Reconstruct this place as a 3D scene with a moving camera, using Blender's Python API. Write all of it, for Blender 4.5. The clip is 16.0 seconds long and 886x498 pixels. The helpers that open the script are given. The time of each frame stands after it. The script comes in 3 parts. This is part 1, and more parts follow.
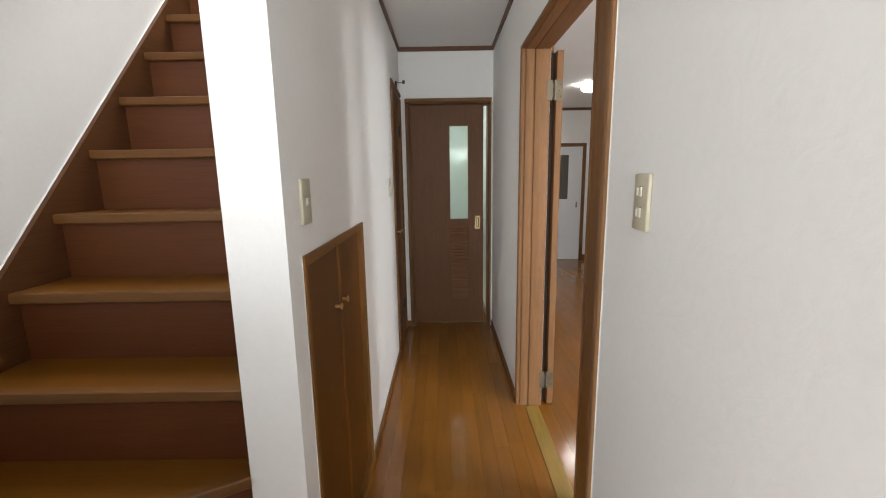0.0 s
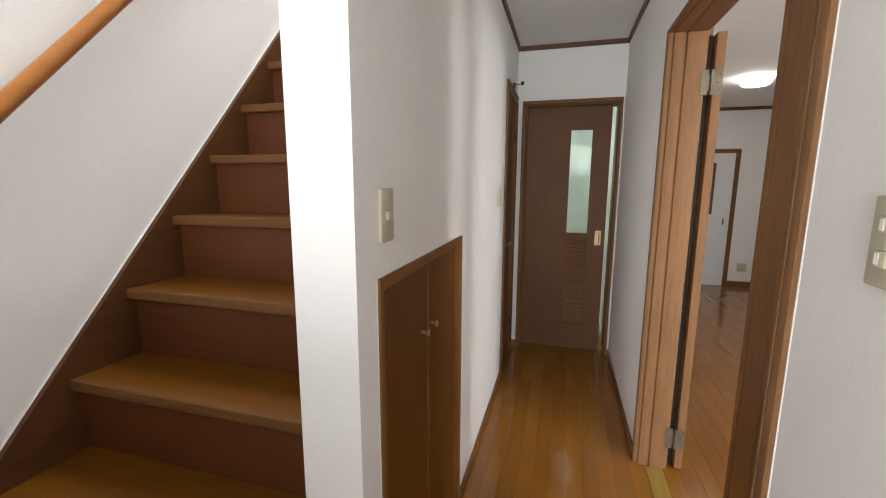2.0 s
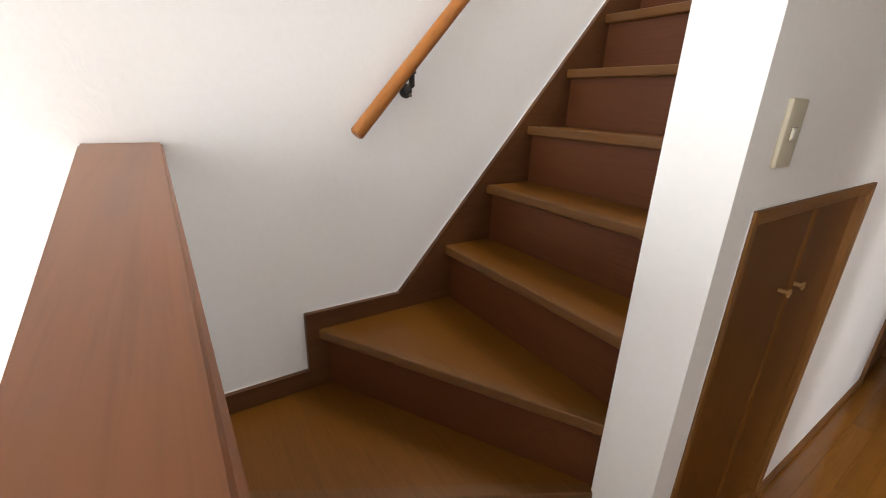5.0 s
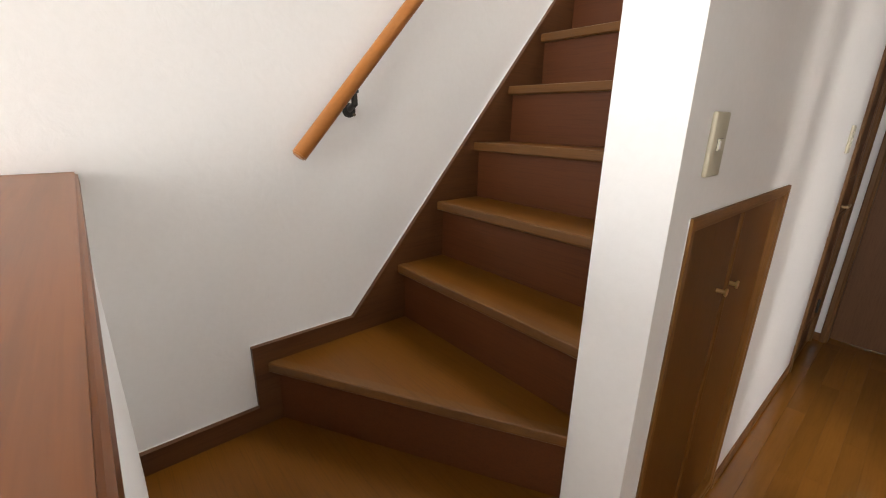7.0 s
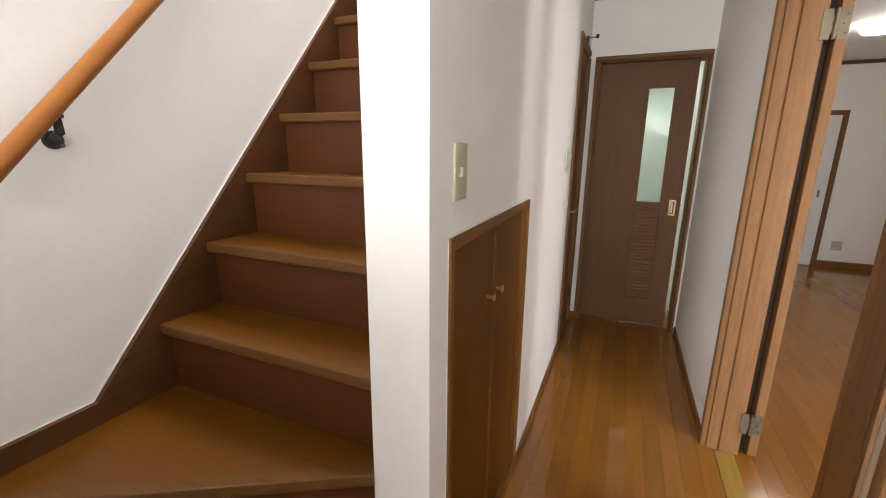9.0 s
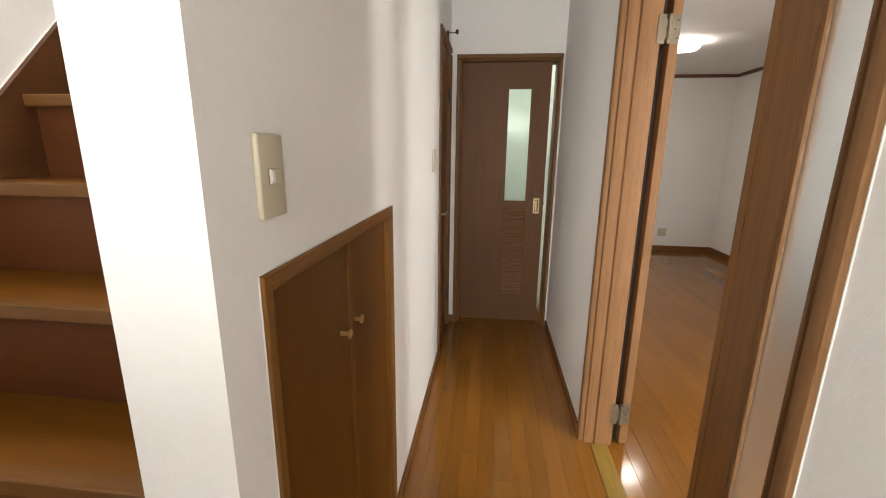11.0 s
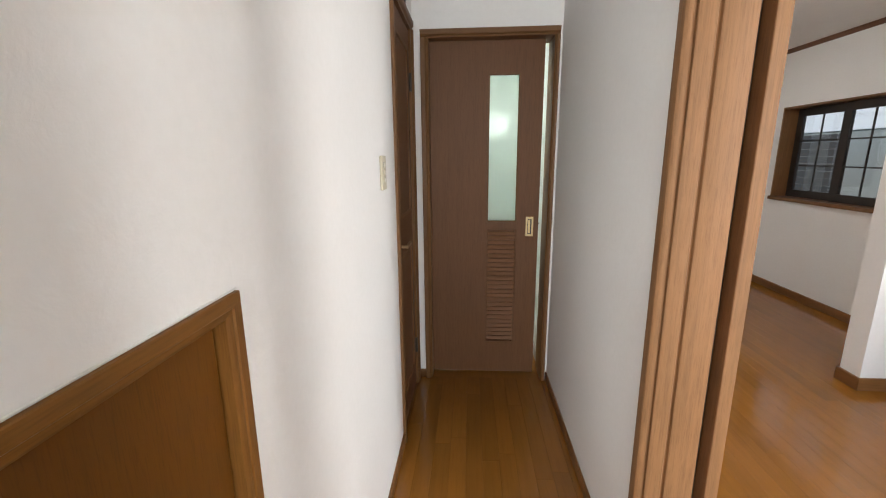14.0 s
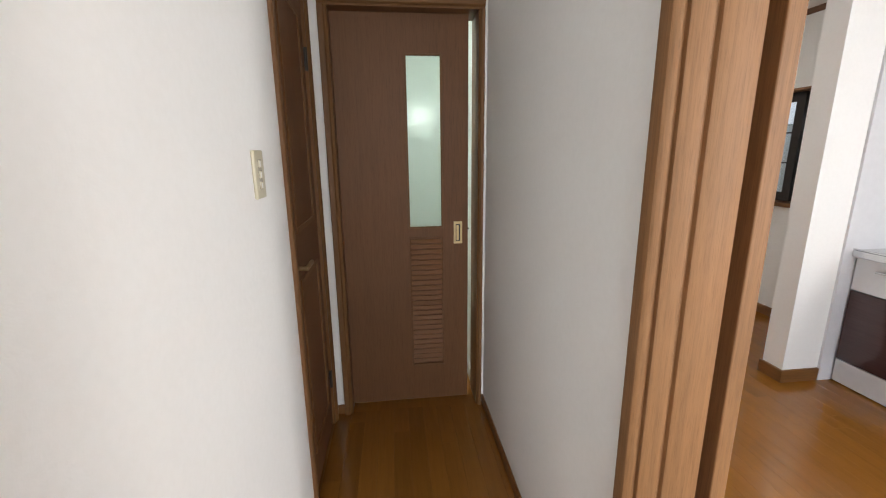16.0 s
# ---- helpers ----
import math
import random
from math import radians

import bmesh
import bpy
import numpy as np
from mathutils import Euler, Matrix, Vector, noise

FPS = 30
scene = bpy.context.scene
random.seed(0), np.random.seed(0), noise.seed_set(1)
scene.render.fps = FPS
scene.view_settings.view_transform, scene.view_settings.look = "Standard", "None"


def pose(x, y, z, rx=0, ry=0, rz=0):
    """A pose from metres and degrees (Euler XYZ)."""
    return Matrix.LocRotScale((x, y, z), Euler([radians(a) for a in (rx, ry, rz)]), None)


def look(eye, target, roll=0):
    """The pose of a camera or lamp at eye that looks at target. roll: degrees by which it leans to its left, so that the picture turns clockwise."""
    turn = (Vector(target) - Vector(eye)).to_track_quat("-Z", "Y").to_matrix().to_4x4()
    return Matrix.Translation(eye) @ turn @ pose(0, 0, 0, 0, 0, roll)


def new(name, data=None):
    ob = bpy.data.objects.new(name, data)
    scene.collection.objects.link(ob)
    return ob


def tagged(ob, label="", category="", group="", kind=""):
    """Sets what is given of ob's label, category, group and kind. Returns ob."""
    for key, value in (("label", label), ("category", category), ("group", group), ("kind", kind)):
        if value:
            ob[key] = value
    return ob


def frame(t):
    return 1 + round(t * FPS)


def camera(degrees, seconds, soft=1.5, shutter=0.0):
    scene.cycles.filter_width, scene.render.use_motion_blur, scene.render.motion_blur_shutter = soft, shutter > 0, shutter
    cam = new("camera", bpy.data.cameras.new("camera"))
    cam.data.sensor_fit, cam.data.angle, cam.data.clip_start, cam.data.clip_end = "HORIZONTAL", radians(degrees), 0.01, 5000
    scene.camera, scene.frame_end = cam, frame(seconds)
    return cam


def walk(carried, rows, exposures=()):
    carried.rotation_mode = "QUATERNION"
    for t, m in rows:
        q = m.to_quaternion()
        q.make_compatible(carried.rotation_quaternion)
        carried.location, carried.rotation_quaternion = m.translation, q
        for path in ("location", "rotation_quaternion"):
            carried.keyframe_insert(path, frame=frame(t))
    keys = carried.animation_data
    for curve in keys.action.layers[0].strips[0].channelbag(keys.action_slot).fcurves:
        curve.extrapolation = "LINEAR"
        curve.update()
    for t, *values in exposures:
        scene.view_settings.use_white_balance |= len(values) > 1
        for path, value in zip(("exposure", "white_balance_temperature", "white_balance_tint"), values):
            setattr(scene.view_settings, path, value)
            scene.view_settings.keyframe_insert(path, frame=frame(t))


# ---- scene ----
cam = camera(93.6, 16.0, 1.1)
PATH = [
    (0, (-0.008, -0.275, 1.356), (-0.015, 1.693, 1.0), -0.9),
    (0.5, (0.006, -0.194, 1.359), (-0.028, 1.777, 1.021), -0.8),
    (1, (0.052, -0.101, 1.364), (-0.07, 1.869, 1.042), -0.5),
    (1.5, (0.049, -0.059, 1.367), (-0.248, 1.893, 1.05), -0.2),
    (2, (0.008, -0.052, 1.366), (-0.533, 1.846, 1.043), 0.2),
    (2.5, (-0.015, -0.067, 1.363), (-0.833, 1.725, 1.019), 0.4),
    (3, (-0.031, -0.073, 1.353), (-1.107, 1.568, 0.967), 0.6),
    (3.5, (-0.041, -0.09, 1.346), (-1.321, 1.376, 0.888), 1.2),
    (4, (-0.057, -0.119, 1.336), (-1.488, 1.167, 0.788), 1.8),
    (4.2, (-0.062, -0.126, 1.331), (-1.542, 1.085, 0.745), 2.0),
    (5.2, (-0.070, -0.125, 1.322), (-1.650, 0.942, 0.645), 2.2),
    (6.3, (-0.078, -0.115, 1.322), (-1.6, 1.004, 0.667), 2.0),
    (6.5, (-0.079, -0.116, 1.322), (-1.585, 1.039, 0.693), 1.6),
    (7, (-0.086, -0.108, 1.328), (-1.533, 1.138, 0.733), 1.0),
    (7.5, (-0.082, -0.093, 1.331), (-1.435, 1.271, 0.775), 0.4),
    (8, (-0.068, -0.072, 1.336), (-1.278, 1.435, 0.82), 0.1),
    (8.5, (-0.054, -0.047, 1.339), (-1.065, 1.608, 0.848), 0.3),
    (9, (-0.046, -0.026, 1.34), (-0.814, 1.758, 0.866), 0.5),
    (9.5, (-0.057, -0.008, 1.338), (-0.597, 1.86, 0.867), 0.7),
    (9.7, (-0.066, 0.011, 1.332), (-0.531, 1.898, 0.859), 0.7),
    (11.8, (-0.045, 0.4, 1.331), (-0.217, 2.342, 0.882), 0.0),
    (12, (-0.061, 0.445, 1.332), (-0.223, 2.39, 0.892), -0.3),
    (12.5, (-0.089, 0.566, 1.333), (-0.231, 2.513, 0.897), -0.2),
    (13, (-0.068, 0.713, 1.334), (-0.196, 2.662, 0.906), -0.3),
    (13.5, (-0.033, 0.832, 1.333), (-0.161, 2.781, 0.902), -0.4),
    (14, (-0.053, 0.989, 1.328), (-0.183, 2.937, 0.894), -0.5),
    (14.5, (-0.08, 1.129, 1.316), (-0.195, 3.078, 0.883), -0.5),
    (15, (-0.054, 1.256, 1.327), (-0.125, 3.206, 0.886), -0.4),
    (15.5, (-0.024, 1.319, 1.322), (0.006, 3.268, 0.875), -0.5),
    (16, (-0.024, 1.351, 1.324), (0.199, 3.286, 0.87), -0.6),
]
EXPOSURES = [(0.0, 0.34, 6500, 10), (1.0, 0.32, 6700, 11), (2.0, 0.36, 6650, 11), (3.0, 0.42, 6600, 12), (4.0, 0.33, 6650, 13), (7.0, 0.32, 6950, 14), (8.0, 0.42, 6950, 14), (9.5, 0.57, 7000, 14), (12.0, 0.78, 7200, 11), (12.5, 0.89, 6650, 11), (13.5, 0.85, 6500, 11), (14.5, 0.76, 6600, 11), (16.0, 0.70, 6550, 11)]
walk(cam, [(t, look(eye, target, roll)) for t, eye, target, roll in PATH], EXPOSURES)

# ---------------------------------------------------------------- world and lights
world = bpy.data.worlds.new("sky")
scene.world = world
world.use_nodes = True
wn = world.node_tree
sky = wn.nodes.new("ShaderNodeTexSky")
sky.sky_type = "NISHITA"
sky.sun_disc = False
sky.sun_elevation, sky.sun_rotation = radians(38), radians(150)
bgn = wn.nodes["Background"]
bgn.inputs["Strength"].default_value = 0.15
wn.links.new(sky.outputs["Color"], bgn.inputs["Color"])


def window_light(name, m, width, height, watts, colour):
    """Daylight that enters through an opening."""
    d = bpy.data.lights.new(name, "AREA")
    d.shape, d.size, d.size_y, d.energy, d.color = "RECTANGLE", width, height, watts, colour
    ob = new(name, d)
    ob.matrix_world = m
    return ob


window_light("daylight_entrance_door", look((-0.20, -3.27, 1.20), (-0.05, 0.5, 1.1)), 1.15, 1.9, 71, (0.91, 0.965, 1.0))
window_light("daylight_upper_window", look((-0.50, -3.27, 3.95), (-0.60, 0.3, 1.0)), 1.4, 3.0, 18, (0.93, 0.975, 1.0))
# Fill lamp added to brighten stair wall and treads; its window is unseen.
window_light("fill_light_landing", look((-0.88, 2.56, 4.45), (-0.95, 0.2, 0.9)), 0.66, 1.3, 66, (0.95, 0.98, 1.0))
window_light("daylight_garden_window", look((2.05, -0.42, 1.05), (1.75, 2.0, 1.0)), 1.7, 1.9, 22, (0.74, 0.87, 1.0))
window_light("daylight_side_window", look((2.98, -0.05, 1.45), (-0.36, 2.25, 1.2)), 0.66, 1.0, 46, (0.98, 0.98, 0.975))
sun = bpy.data.lights.new("overcast_sun", "SUN")
sun.energy, sun.angle, sun.color = 1.5, radians(12), (1.0, 0.97, 0.93)
new("overcast_sun", sun).matrix_world = look((-6.0, 3.0, 12.0), (5.0, 5.0, 0.0))



# ---------------------------------------------------------------- materials
def base_material(name, rough=0.5, metal=0.0):
    m = bpy.data.materials.new(name)
    m.use_nodes = True
    nt = m.node_tree
    p = nt.nodes["Principled BSDF"]
    p.inputs["Roughness"].default_value = rough
    p.inputs["Metallic"].default_value = metal
    return m, nt, p


def coords(nt, scale):
    tc = nt.nodes.new("ShaderNodeTexCoord")
    mp = nt.nodes.new("ShaderNodeMapping")
    mp.inputs["Scale"].default_value = scale
    nt.links.new(tc.outputs["Object"], mp.inputs["Vector"])
    return mp


def noise_node(nt, vec, scale, detail=4.0, rough=0.55):
    n = nt.nodes.new("ShaderNodeTexNoise")
    n.inputs["Scale"].default_value = scale
    n.inputs["Detail"].default_value = detail
    n.inputs["Roughness"].default_value = rough
    nt.links.new(vec.outputs[0], n.inputs["Vector"])
    return n


def ramp(nt, src, stops):
    r = nt.nodes.new("ShaderNodeValToRGB")
    el = r.color_ramp.elements
    while len(el) < len(stops):
        el.new(0.5)
    for e, (pos, c) in zip(el, stops):
        e.position, e.color = pos, (*c, 1)
    nt.links.new(src, r.inputs["Fac"])
    return r


def mixed(nt, kind, fac, a, b):
    x = nt.nodes.new("ShaderNodeMix")
    x.data_type, x.blend_type = "RGBA", kind
    if isinstance(fac, float):
        x.inputs["Factor"].default_value = fac
    else:
        nt.links.new(fac, x.inputs["Factor"])
    for key, v in ((6, a), (7, b)):
        if isinstance(v, tuple):
            x.inputs[key].default_value = (*v, 1)
        else:
            nt.links.new(v, x.inputs[key])
    return x.outputs[2]


def add_bump(nt, p, src, strength, distance):
    b = nt.nodes.new("ShaderNodeBump")
    b.inputs["Strength"].default_value = strength
    b.inputs["Distance"].default_value = distance
    nt.links.new(src, b.inputs["Height"])
    nt.links.new(b.outputs["Normal"], p.inputs["Normal"])


def add_rough(nt, p, src, low, high):
    r = nt.nodes.new("ShaderNodeMapRange")
    r.inputs["To Min"].default_value, r.inputs["To Max"].default_value = low, high
    nt.links.new(src, r.inputs["Value"])
    nt.links.new(r.outputs["Result"], p.inputs["Roughness"])


def shade(c, k):
    return tuple(min(1.0, v * k) for v in c)


def wood(name, colour, axis="z", rough=0.42, contrast=0.3, per_piece=0.0, coat=0.0, grain=1.0, long=1.3, pore=0.55):
    """Varnished or foil-faced wood with its grain along an axis."""
    m, nt, p = base_material(name, rough)
    wide = 26.0 * grain
    fine = {"x": (long, wide, wide), "y": (wide, long, wide), "z": (wide, wide, long)}[axis]
    mp = coords(nt, fine)
    if per_piece:
        oi = nt.nodes.new("ShaderNodeObjectInfo")
        sh = nt.nodes.new("ShaderNodeVectorMath")
        sh.operation = "SCALE"
        sh.inputs[0].default_value = (37.0, 11.0, 53.0)
        nt.links.new(oi.outputs["Random"], sh.inputs["Scale"])
        ad = nt.nodes.new("ShaderNodeVectorMath")
        nt.links.new(mp.outputs[0], ad.inputs[0])
        nt.links.new(sh.outputs[0], ad.inputs[1])
        mp = ad
    a = noise_node(nt, mp, 1.0, 6.0, 0.62)
    b = noise_node(nt, mp, 4.7, 3.0, 0.7)
    big = noise_node(nt, coords(nt, (1, 1, 1)), 2.2, 3.0)
    c1 = ramp(nt, a.outputs["Fac"], [(0.28, shade(colour, 1 - contrast)), (0.5, colour), (0.74, shade(colour, 1 + 0.7 * contrast))])
    pores = ramp(nt, b.outputs["Fac"], [(0.36, (0.70, 0.66, 0.62)), (0.5, (1, 1, 1))])
    col = mixed(nt, "MULTIPLY", pore, c1.outputs[0], pores.outputs[0])
    patch = ramp(nt, big.outputs["Fac"], [(0.3, (0.90, 0.89, 0.87)), (0.7, (1.06, 1.05, 1.05))])
    col = mixed(nt, "MULTIPLY", 0.8, col, patch.outputs[0])
    if per_piece:
        pr = ramp(nt, oi.outputs["Random"], [(0.0, shade((1, 1, 1), 1 - per_piece)), (0.5, (1, 1, 1)), (1.0, (1 + 0.0 * per_piece, 1.0, 0.98))])
        col = mixed(nt, "MULTIPLY", 1.0, col, pr.outputs[0])
    nt.links.new(col, p.inputs["Base Color"])
    add_rough(nt, p, big.outputs["Fac"], rough - 0.04, rough + 0.05)
    add_bump(nt, p, b.outputs["Fac"], 0.12, 0.0006)
    p.inputs["Specular IOR Level"].default_value = 0.5 if rough < 0.3 else 0.32
    p.inputs["Coat Weight"].default_value = coat
    p.inputs["Coat Roughness"].default_value = 0.12
    return m


def paper(name, colour, bump=0.35, size=260.0):
    """Vinyl wallpaper with a fine embossed grain."""
    m, nt, p = base_material(name, 0.75)
    mp = coords(nt, (1, 1, 1))
    fine = noise_node(nt, mp, size, 5.0, 0.6)
    mid = noise_node(nt, mp, size / 5.0, 3.0)
    big = noise_node(nt, mp, 1.3, 4.0)
    c = ramp(nt, big.outputs["Fac"], [(0.3, shade(colour, 0.965)), (0.7, colour)])
    dots = ramp(nt, mid.outputs["Fac"], [(0.35, (0.985, 0.985, 0.983)), (0.6, (1, 1, 1))])
    nt.links.new(mixed(nt, "MULTIPLY", 1.0, c.outputs[0], dots.outputs[0]), p.inputs["Base Color"])
    h = nt.nodes.new("ShaderNodeMath")
    h.operation = "ADD"
    nt.links.new(fine.outputs["Fac"], h.inputs[0])
    nt.links.new(mid.outputs["Fac"], h.inputs[1])
    swirl = noise_node(nt, mp, 11.0, 5.0, 0.6)
    swirl.inputs["Distortion"].default_value = 1.6
    relief = nt.nodes.new("ShaderNodeMath")
    relief.operation = "MULTIPLY_ADD"
    relief.inputs[1].default_value = 7.0
    nt.links.new(swirl.outputs["Fac"], relief.inputs[0])
    nt.links.new(h.outputs[0], relief.inputs[2])
    add_bump(nt, p, relief.outputs[0], bump, 0.0018)
    return m


def plain(name, colour, rough=0.4, metal=0.0, vary=0.05, bump=0.0):
    m, nt, p = base_material(name, rough, metal)
    n = noise_node(nt, coords(nt, (1, 1, 1)), 30.0, 4.0)
    c = ramp(nt, n.outputs["Fac"], [(0.3, shade(colour, 1 - vary)), (0.7, shade(colour, 1 + vary * 0.5))])
    nt.links.new(c.outputs[0], p.inputs["Base Color"])
    add_rough(nt, p, n.outputs["Fac"], max(0.03, rough - 0.05), rough + 0.05)
    if bump:
        add_bump(nt, p, n.outputs["Fac"], bump, 0.001)
    return m


def glass(name, colour, rough, bump=0.0):
    m, nt, p = base_material(name, rough)
    p.inputs["Base Color"].default_value = (*colour, 1)
    p.inputs["Transmission Weight"].default_value = 1.0
    p.inputs["IOR"].default_value = 1.2 if rough > 0.1 else 1.45
    if bump:
        n = noise_node(nt, coords(nt, (1, 1, 1)), 190.0, 3.0)
        add_bump(nt, p, n.outputs["Fac"], bump, 0.002)
    return m


def glow(name, colour, strength):
    m, nt, p = base_material(name, 0.5)
    p.inputs["Base Color"].default_value = (0.8, 0.8, 0.8, 1)
    p.inputs["Emission Color"].default_value = (*colour, 1)
    p.inputs["Emission Strength"].default_value = strength
    return m


M_PAPER = paper("wallpaper", (0.90, 0.89, 0.868), 0.11, 300.0)
M_CEIL = paper("ceiling_paper", (0.86, 0.85, 0.83), 0.18, 200.0)
M_WASH = paper("washroom_paper", (0.74, 0.80, 0.77))
M_FLOOR = wood("floor_wood", (0.29, 0.118, 0.020), "y", 0.12, 0.10, 0.14, 0.0, 1.0, 1.3, 0.25)
M_FLOORGAP = plain("floor_joint", (0.25, 0.10, 0.018), 0.6)
M_SILL = wood("threshold_wood", (0.33, 0.205, 0.045), "y", 0.35, 0.18, 0.0, 0.2)
M_OAK_V = wood("casing_wood", (0.248, 0.121, 0.048), "z", 0.58, 0.20, 0.0, 0.0, 4.0, 4.0)
M_OAK_H = wood("casing_wood_level", (0.248, 0.121, 0.048), "y", 0.58, 0.20, 0.0, 0.0, 4.0, 4.0)
M_LEAF = wood("glazed_door_wood", (0.26, 0.115, 0.030), "z", 0.42, 0.2, 0.0, 0.05, 2.2)
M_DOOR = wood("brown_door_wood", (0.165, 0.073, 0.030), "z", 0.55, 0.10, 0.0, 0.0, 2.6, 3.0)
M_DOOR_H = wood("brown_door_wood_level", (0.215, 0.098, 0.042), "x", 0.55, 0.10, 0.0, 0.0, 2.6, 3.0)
M_DFRAME = wood("brown_frame_wood", (0.180, 0.084, 0.030), "z", 0.50, 0.2)
M_DFRAME_X = wood("brown_frame_wood_level", (0.180, 0.084, 0.030), "x", 0.50, 0.2)
M_HATCH = wood("hatch_wood", (0.138, 0.049, 0.003), "z", 0.5, 0.12, 0.0, 0.0, 3.0, 5.0)
M_HCASE = wood("hatch_casing", (0.205, 0.088, 0.017), "z", 0.46, 0.28, 0.0, 0.0, 2.4, 3.0)
M_STRIP = wood("hatch_strip", (0.162, 0.062, 0.008), "z", 0.46, 0.14, 0.0, 0.0, 2.4, 3.0)
M_HCASE_Y = wood("hatch_casing_level", (0.205, 0.088, 0.017), "y", 0.46, 0.28, 0.0, 0.0, 2.4, 3.0)
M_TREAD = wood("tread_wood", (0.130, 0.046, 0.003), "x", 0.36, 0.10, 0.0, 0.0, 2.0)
# Slightly lighter than the tread: light falling on the front edges, put into the colour.
M_NOSE_LIT = wood("nosing_lit_wood", (0.130, 0.055, 0.014), "x", 0.34, 0.14, 0.0, 0.0, 2.0)
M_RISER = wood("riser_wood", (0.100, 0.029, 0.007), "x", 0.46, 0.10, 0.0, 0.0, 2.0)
M_STRING = wood("stringer_wood", (0.105, 0.041, 0.014), "y", 0.40, 0.2)
M_CAP = wood("cap_wood", (0.192, 0.064, 0.018), "x", 0.38, 0.24, 0.0, 0.0, 0.9, 0.8, 0.35)
M_RAIL = wood("handrail_wood", (0.41, 0.150, 0.032), "y", 0.36, 0.10, 0.0, 0.2, 1.0, 1.3, 0.15)
M_TRIM = wood("dark_trim", (0.15, 0.07, 0.038), "y", 0.45, 0.2)
M_TRIM_X = wood("dark_trim_across", (0.15, 0.07, 0.038), "x", 0.45, 0.2)
M_BASE = wood("skirting_wood", (0.22, 0.098, 0.032), "y", 0.4, 0.2)
M_BASE_X = wood("skirting_wood_across", (0.22, 0.098, 0.032), "x", 0.4, 0.2)
M_PLATE = plain("switch_plastic", (0.55, 0.50, 0.37), 0.36, 0.0, 0.02)
M_KEY = plain("switch_key_plastic", (0.60, 0.55, 0.42), 0.36, 0.0, 0.02)
M_MARK = plain("switch_indicator", (0.86, 0.86, 0.82), 0.36, 0.0, 0.02)
M_INSERT = plain("switch_insert", (0.42, 0.39, 0.30), 0.4)
# Near-black brown that stands in for the shade inside the door rebate.
M_SHADE = plain("shade_strip", (0.045, 0.026, 0.014), 0.6)
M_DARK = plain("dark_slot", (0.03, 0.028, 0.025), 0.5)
M_KNOB = plain("knob_brass", (0.72, 0.53, 0.24), 0.34, 1.0)
M_BRASS = plain("brass", (0.42, 0.31, 0.17), 0.36, 1.0)
M_STEEL = plain("hinge_steel", (0.20, 0.165, 0.115), 0.5, 0.7, 0.2)
M_BRONZE = plain("bronze_bracket", (0.055, 0.052, 0.048), 0.42, 0.6)
M_WHITE = plain("white_door_paint", (0.76, 0.77, 0.78), 0.45, 0.0, 0.02)
M_BLIND = plain("dark_glazing", (0.10, 0.09, 0.075), 0.2)
M_ALU = plain("brown_aluminium", (0.040, 0.032, 0.027), 0.4, 0.5)
M_FROST = glass("frosted_glass", (0.86, 0.90, 0.88), 0.42, 0.4)
M_FROST_B = glass("frosted_door_glass", (0.76, 0.85, 0.82), 0.46, 0.2)
M_CLEAR = glass("window_glass", (0.93, 0.95, 0.95), 0.02)
M_KWHITE = plain("kitchen_white", (0.70, 0.70, 0.72), 0.2, 0.0, 0.03)
M_KDARK = wood("kitchen_maroon", (0.055, 0.022, 0.022), "y", 0.20, 0.2, 0.0, 0.3)
M_STEELTOP = plain("steel_worktop", (0.62, 0.62, 0.62), 0.21, 1.0, 0.05)
M_LAMP = glow("lamp_diffuser", (1.0, 0.97, 0.92), 22.0)
M_WFILL = glow("washroom_fill_diffuser", (0.98, 1.0, 0.93), 42.0)
M_GLOBE = glow("globe_diffuser", (0.98, 1.0, 0.94), 1.5)
M_OUTWALL = plain("neighbour_render", (0.30, 0.32, 0.30), 0.85, 0.0, 0.15, 0.3)
M_OUTDARK = plain("dark_screen", (0.035, 0.035, 0.036), 0.5, 0.2)
M_GROUND = plain("gravel_ground", (0.16, 0.155, 0.14), 0.9, 0.0, 0.3, 0.5)


# ---------------------------------------------------------------- building blocks
def box(x0, x1, y0, y1, z0, z1, bevel=0.0, seg=1, bm=None):
    bm = bm or bmesh.new()
    m = Matrix.Translation(((x0 + x1) / 2, (y0 + y1) / 2, (z0 + z1) / 2)) @ Matrix.Diagonal((abs(x1 - x0), abs(y1 - y0), abs(z1 - z0), 1))
    made = bmesh.ops.create_cube(bm, size=1.0, matrix=m)["verts"]
    if bevel:
        edges = {e for v in made for e in v.link_edges}
        bmesh.ops.bevel(bm, geom=list(edges), offset=bevel, segments=seg, affect="EDGES", profile=0.5)
    return bm


def prism(outline, axis, a, b, bm=None):
    """A closed outline pulled along an axis. Outline pairs: x: (y, z), y: (x, z), z: (x, y)."""
    bm = bm or bmesh.new()

    def at(p, q, s):
        return {"x": (s, p, q), "y": (p, s, q), "z": (p, q, s)}[axis]

    lo = [bm.verts.new(at(p, q, a)) for p, q in outline]
    hi = [bm.verts.new(at(p, q, b)) for p, q in outline]
    n = len(outline)
    bm.faces.new(lo)
    bm.faces.new(hi)
    for i in range(n):
        bm.faces.new((lo[i], lo[(i + 1) % n], hi[(i + 1) % n], hi[i]))
    bmesh.ops.recalc_face_normals(bm, faces=bm.faces)
    return bm


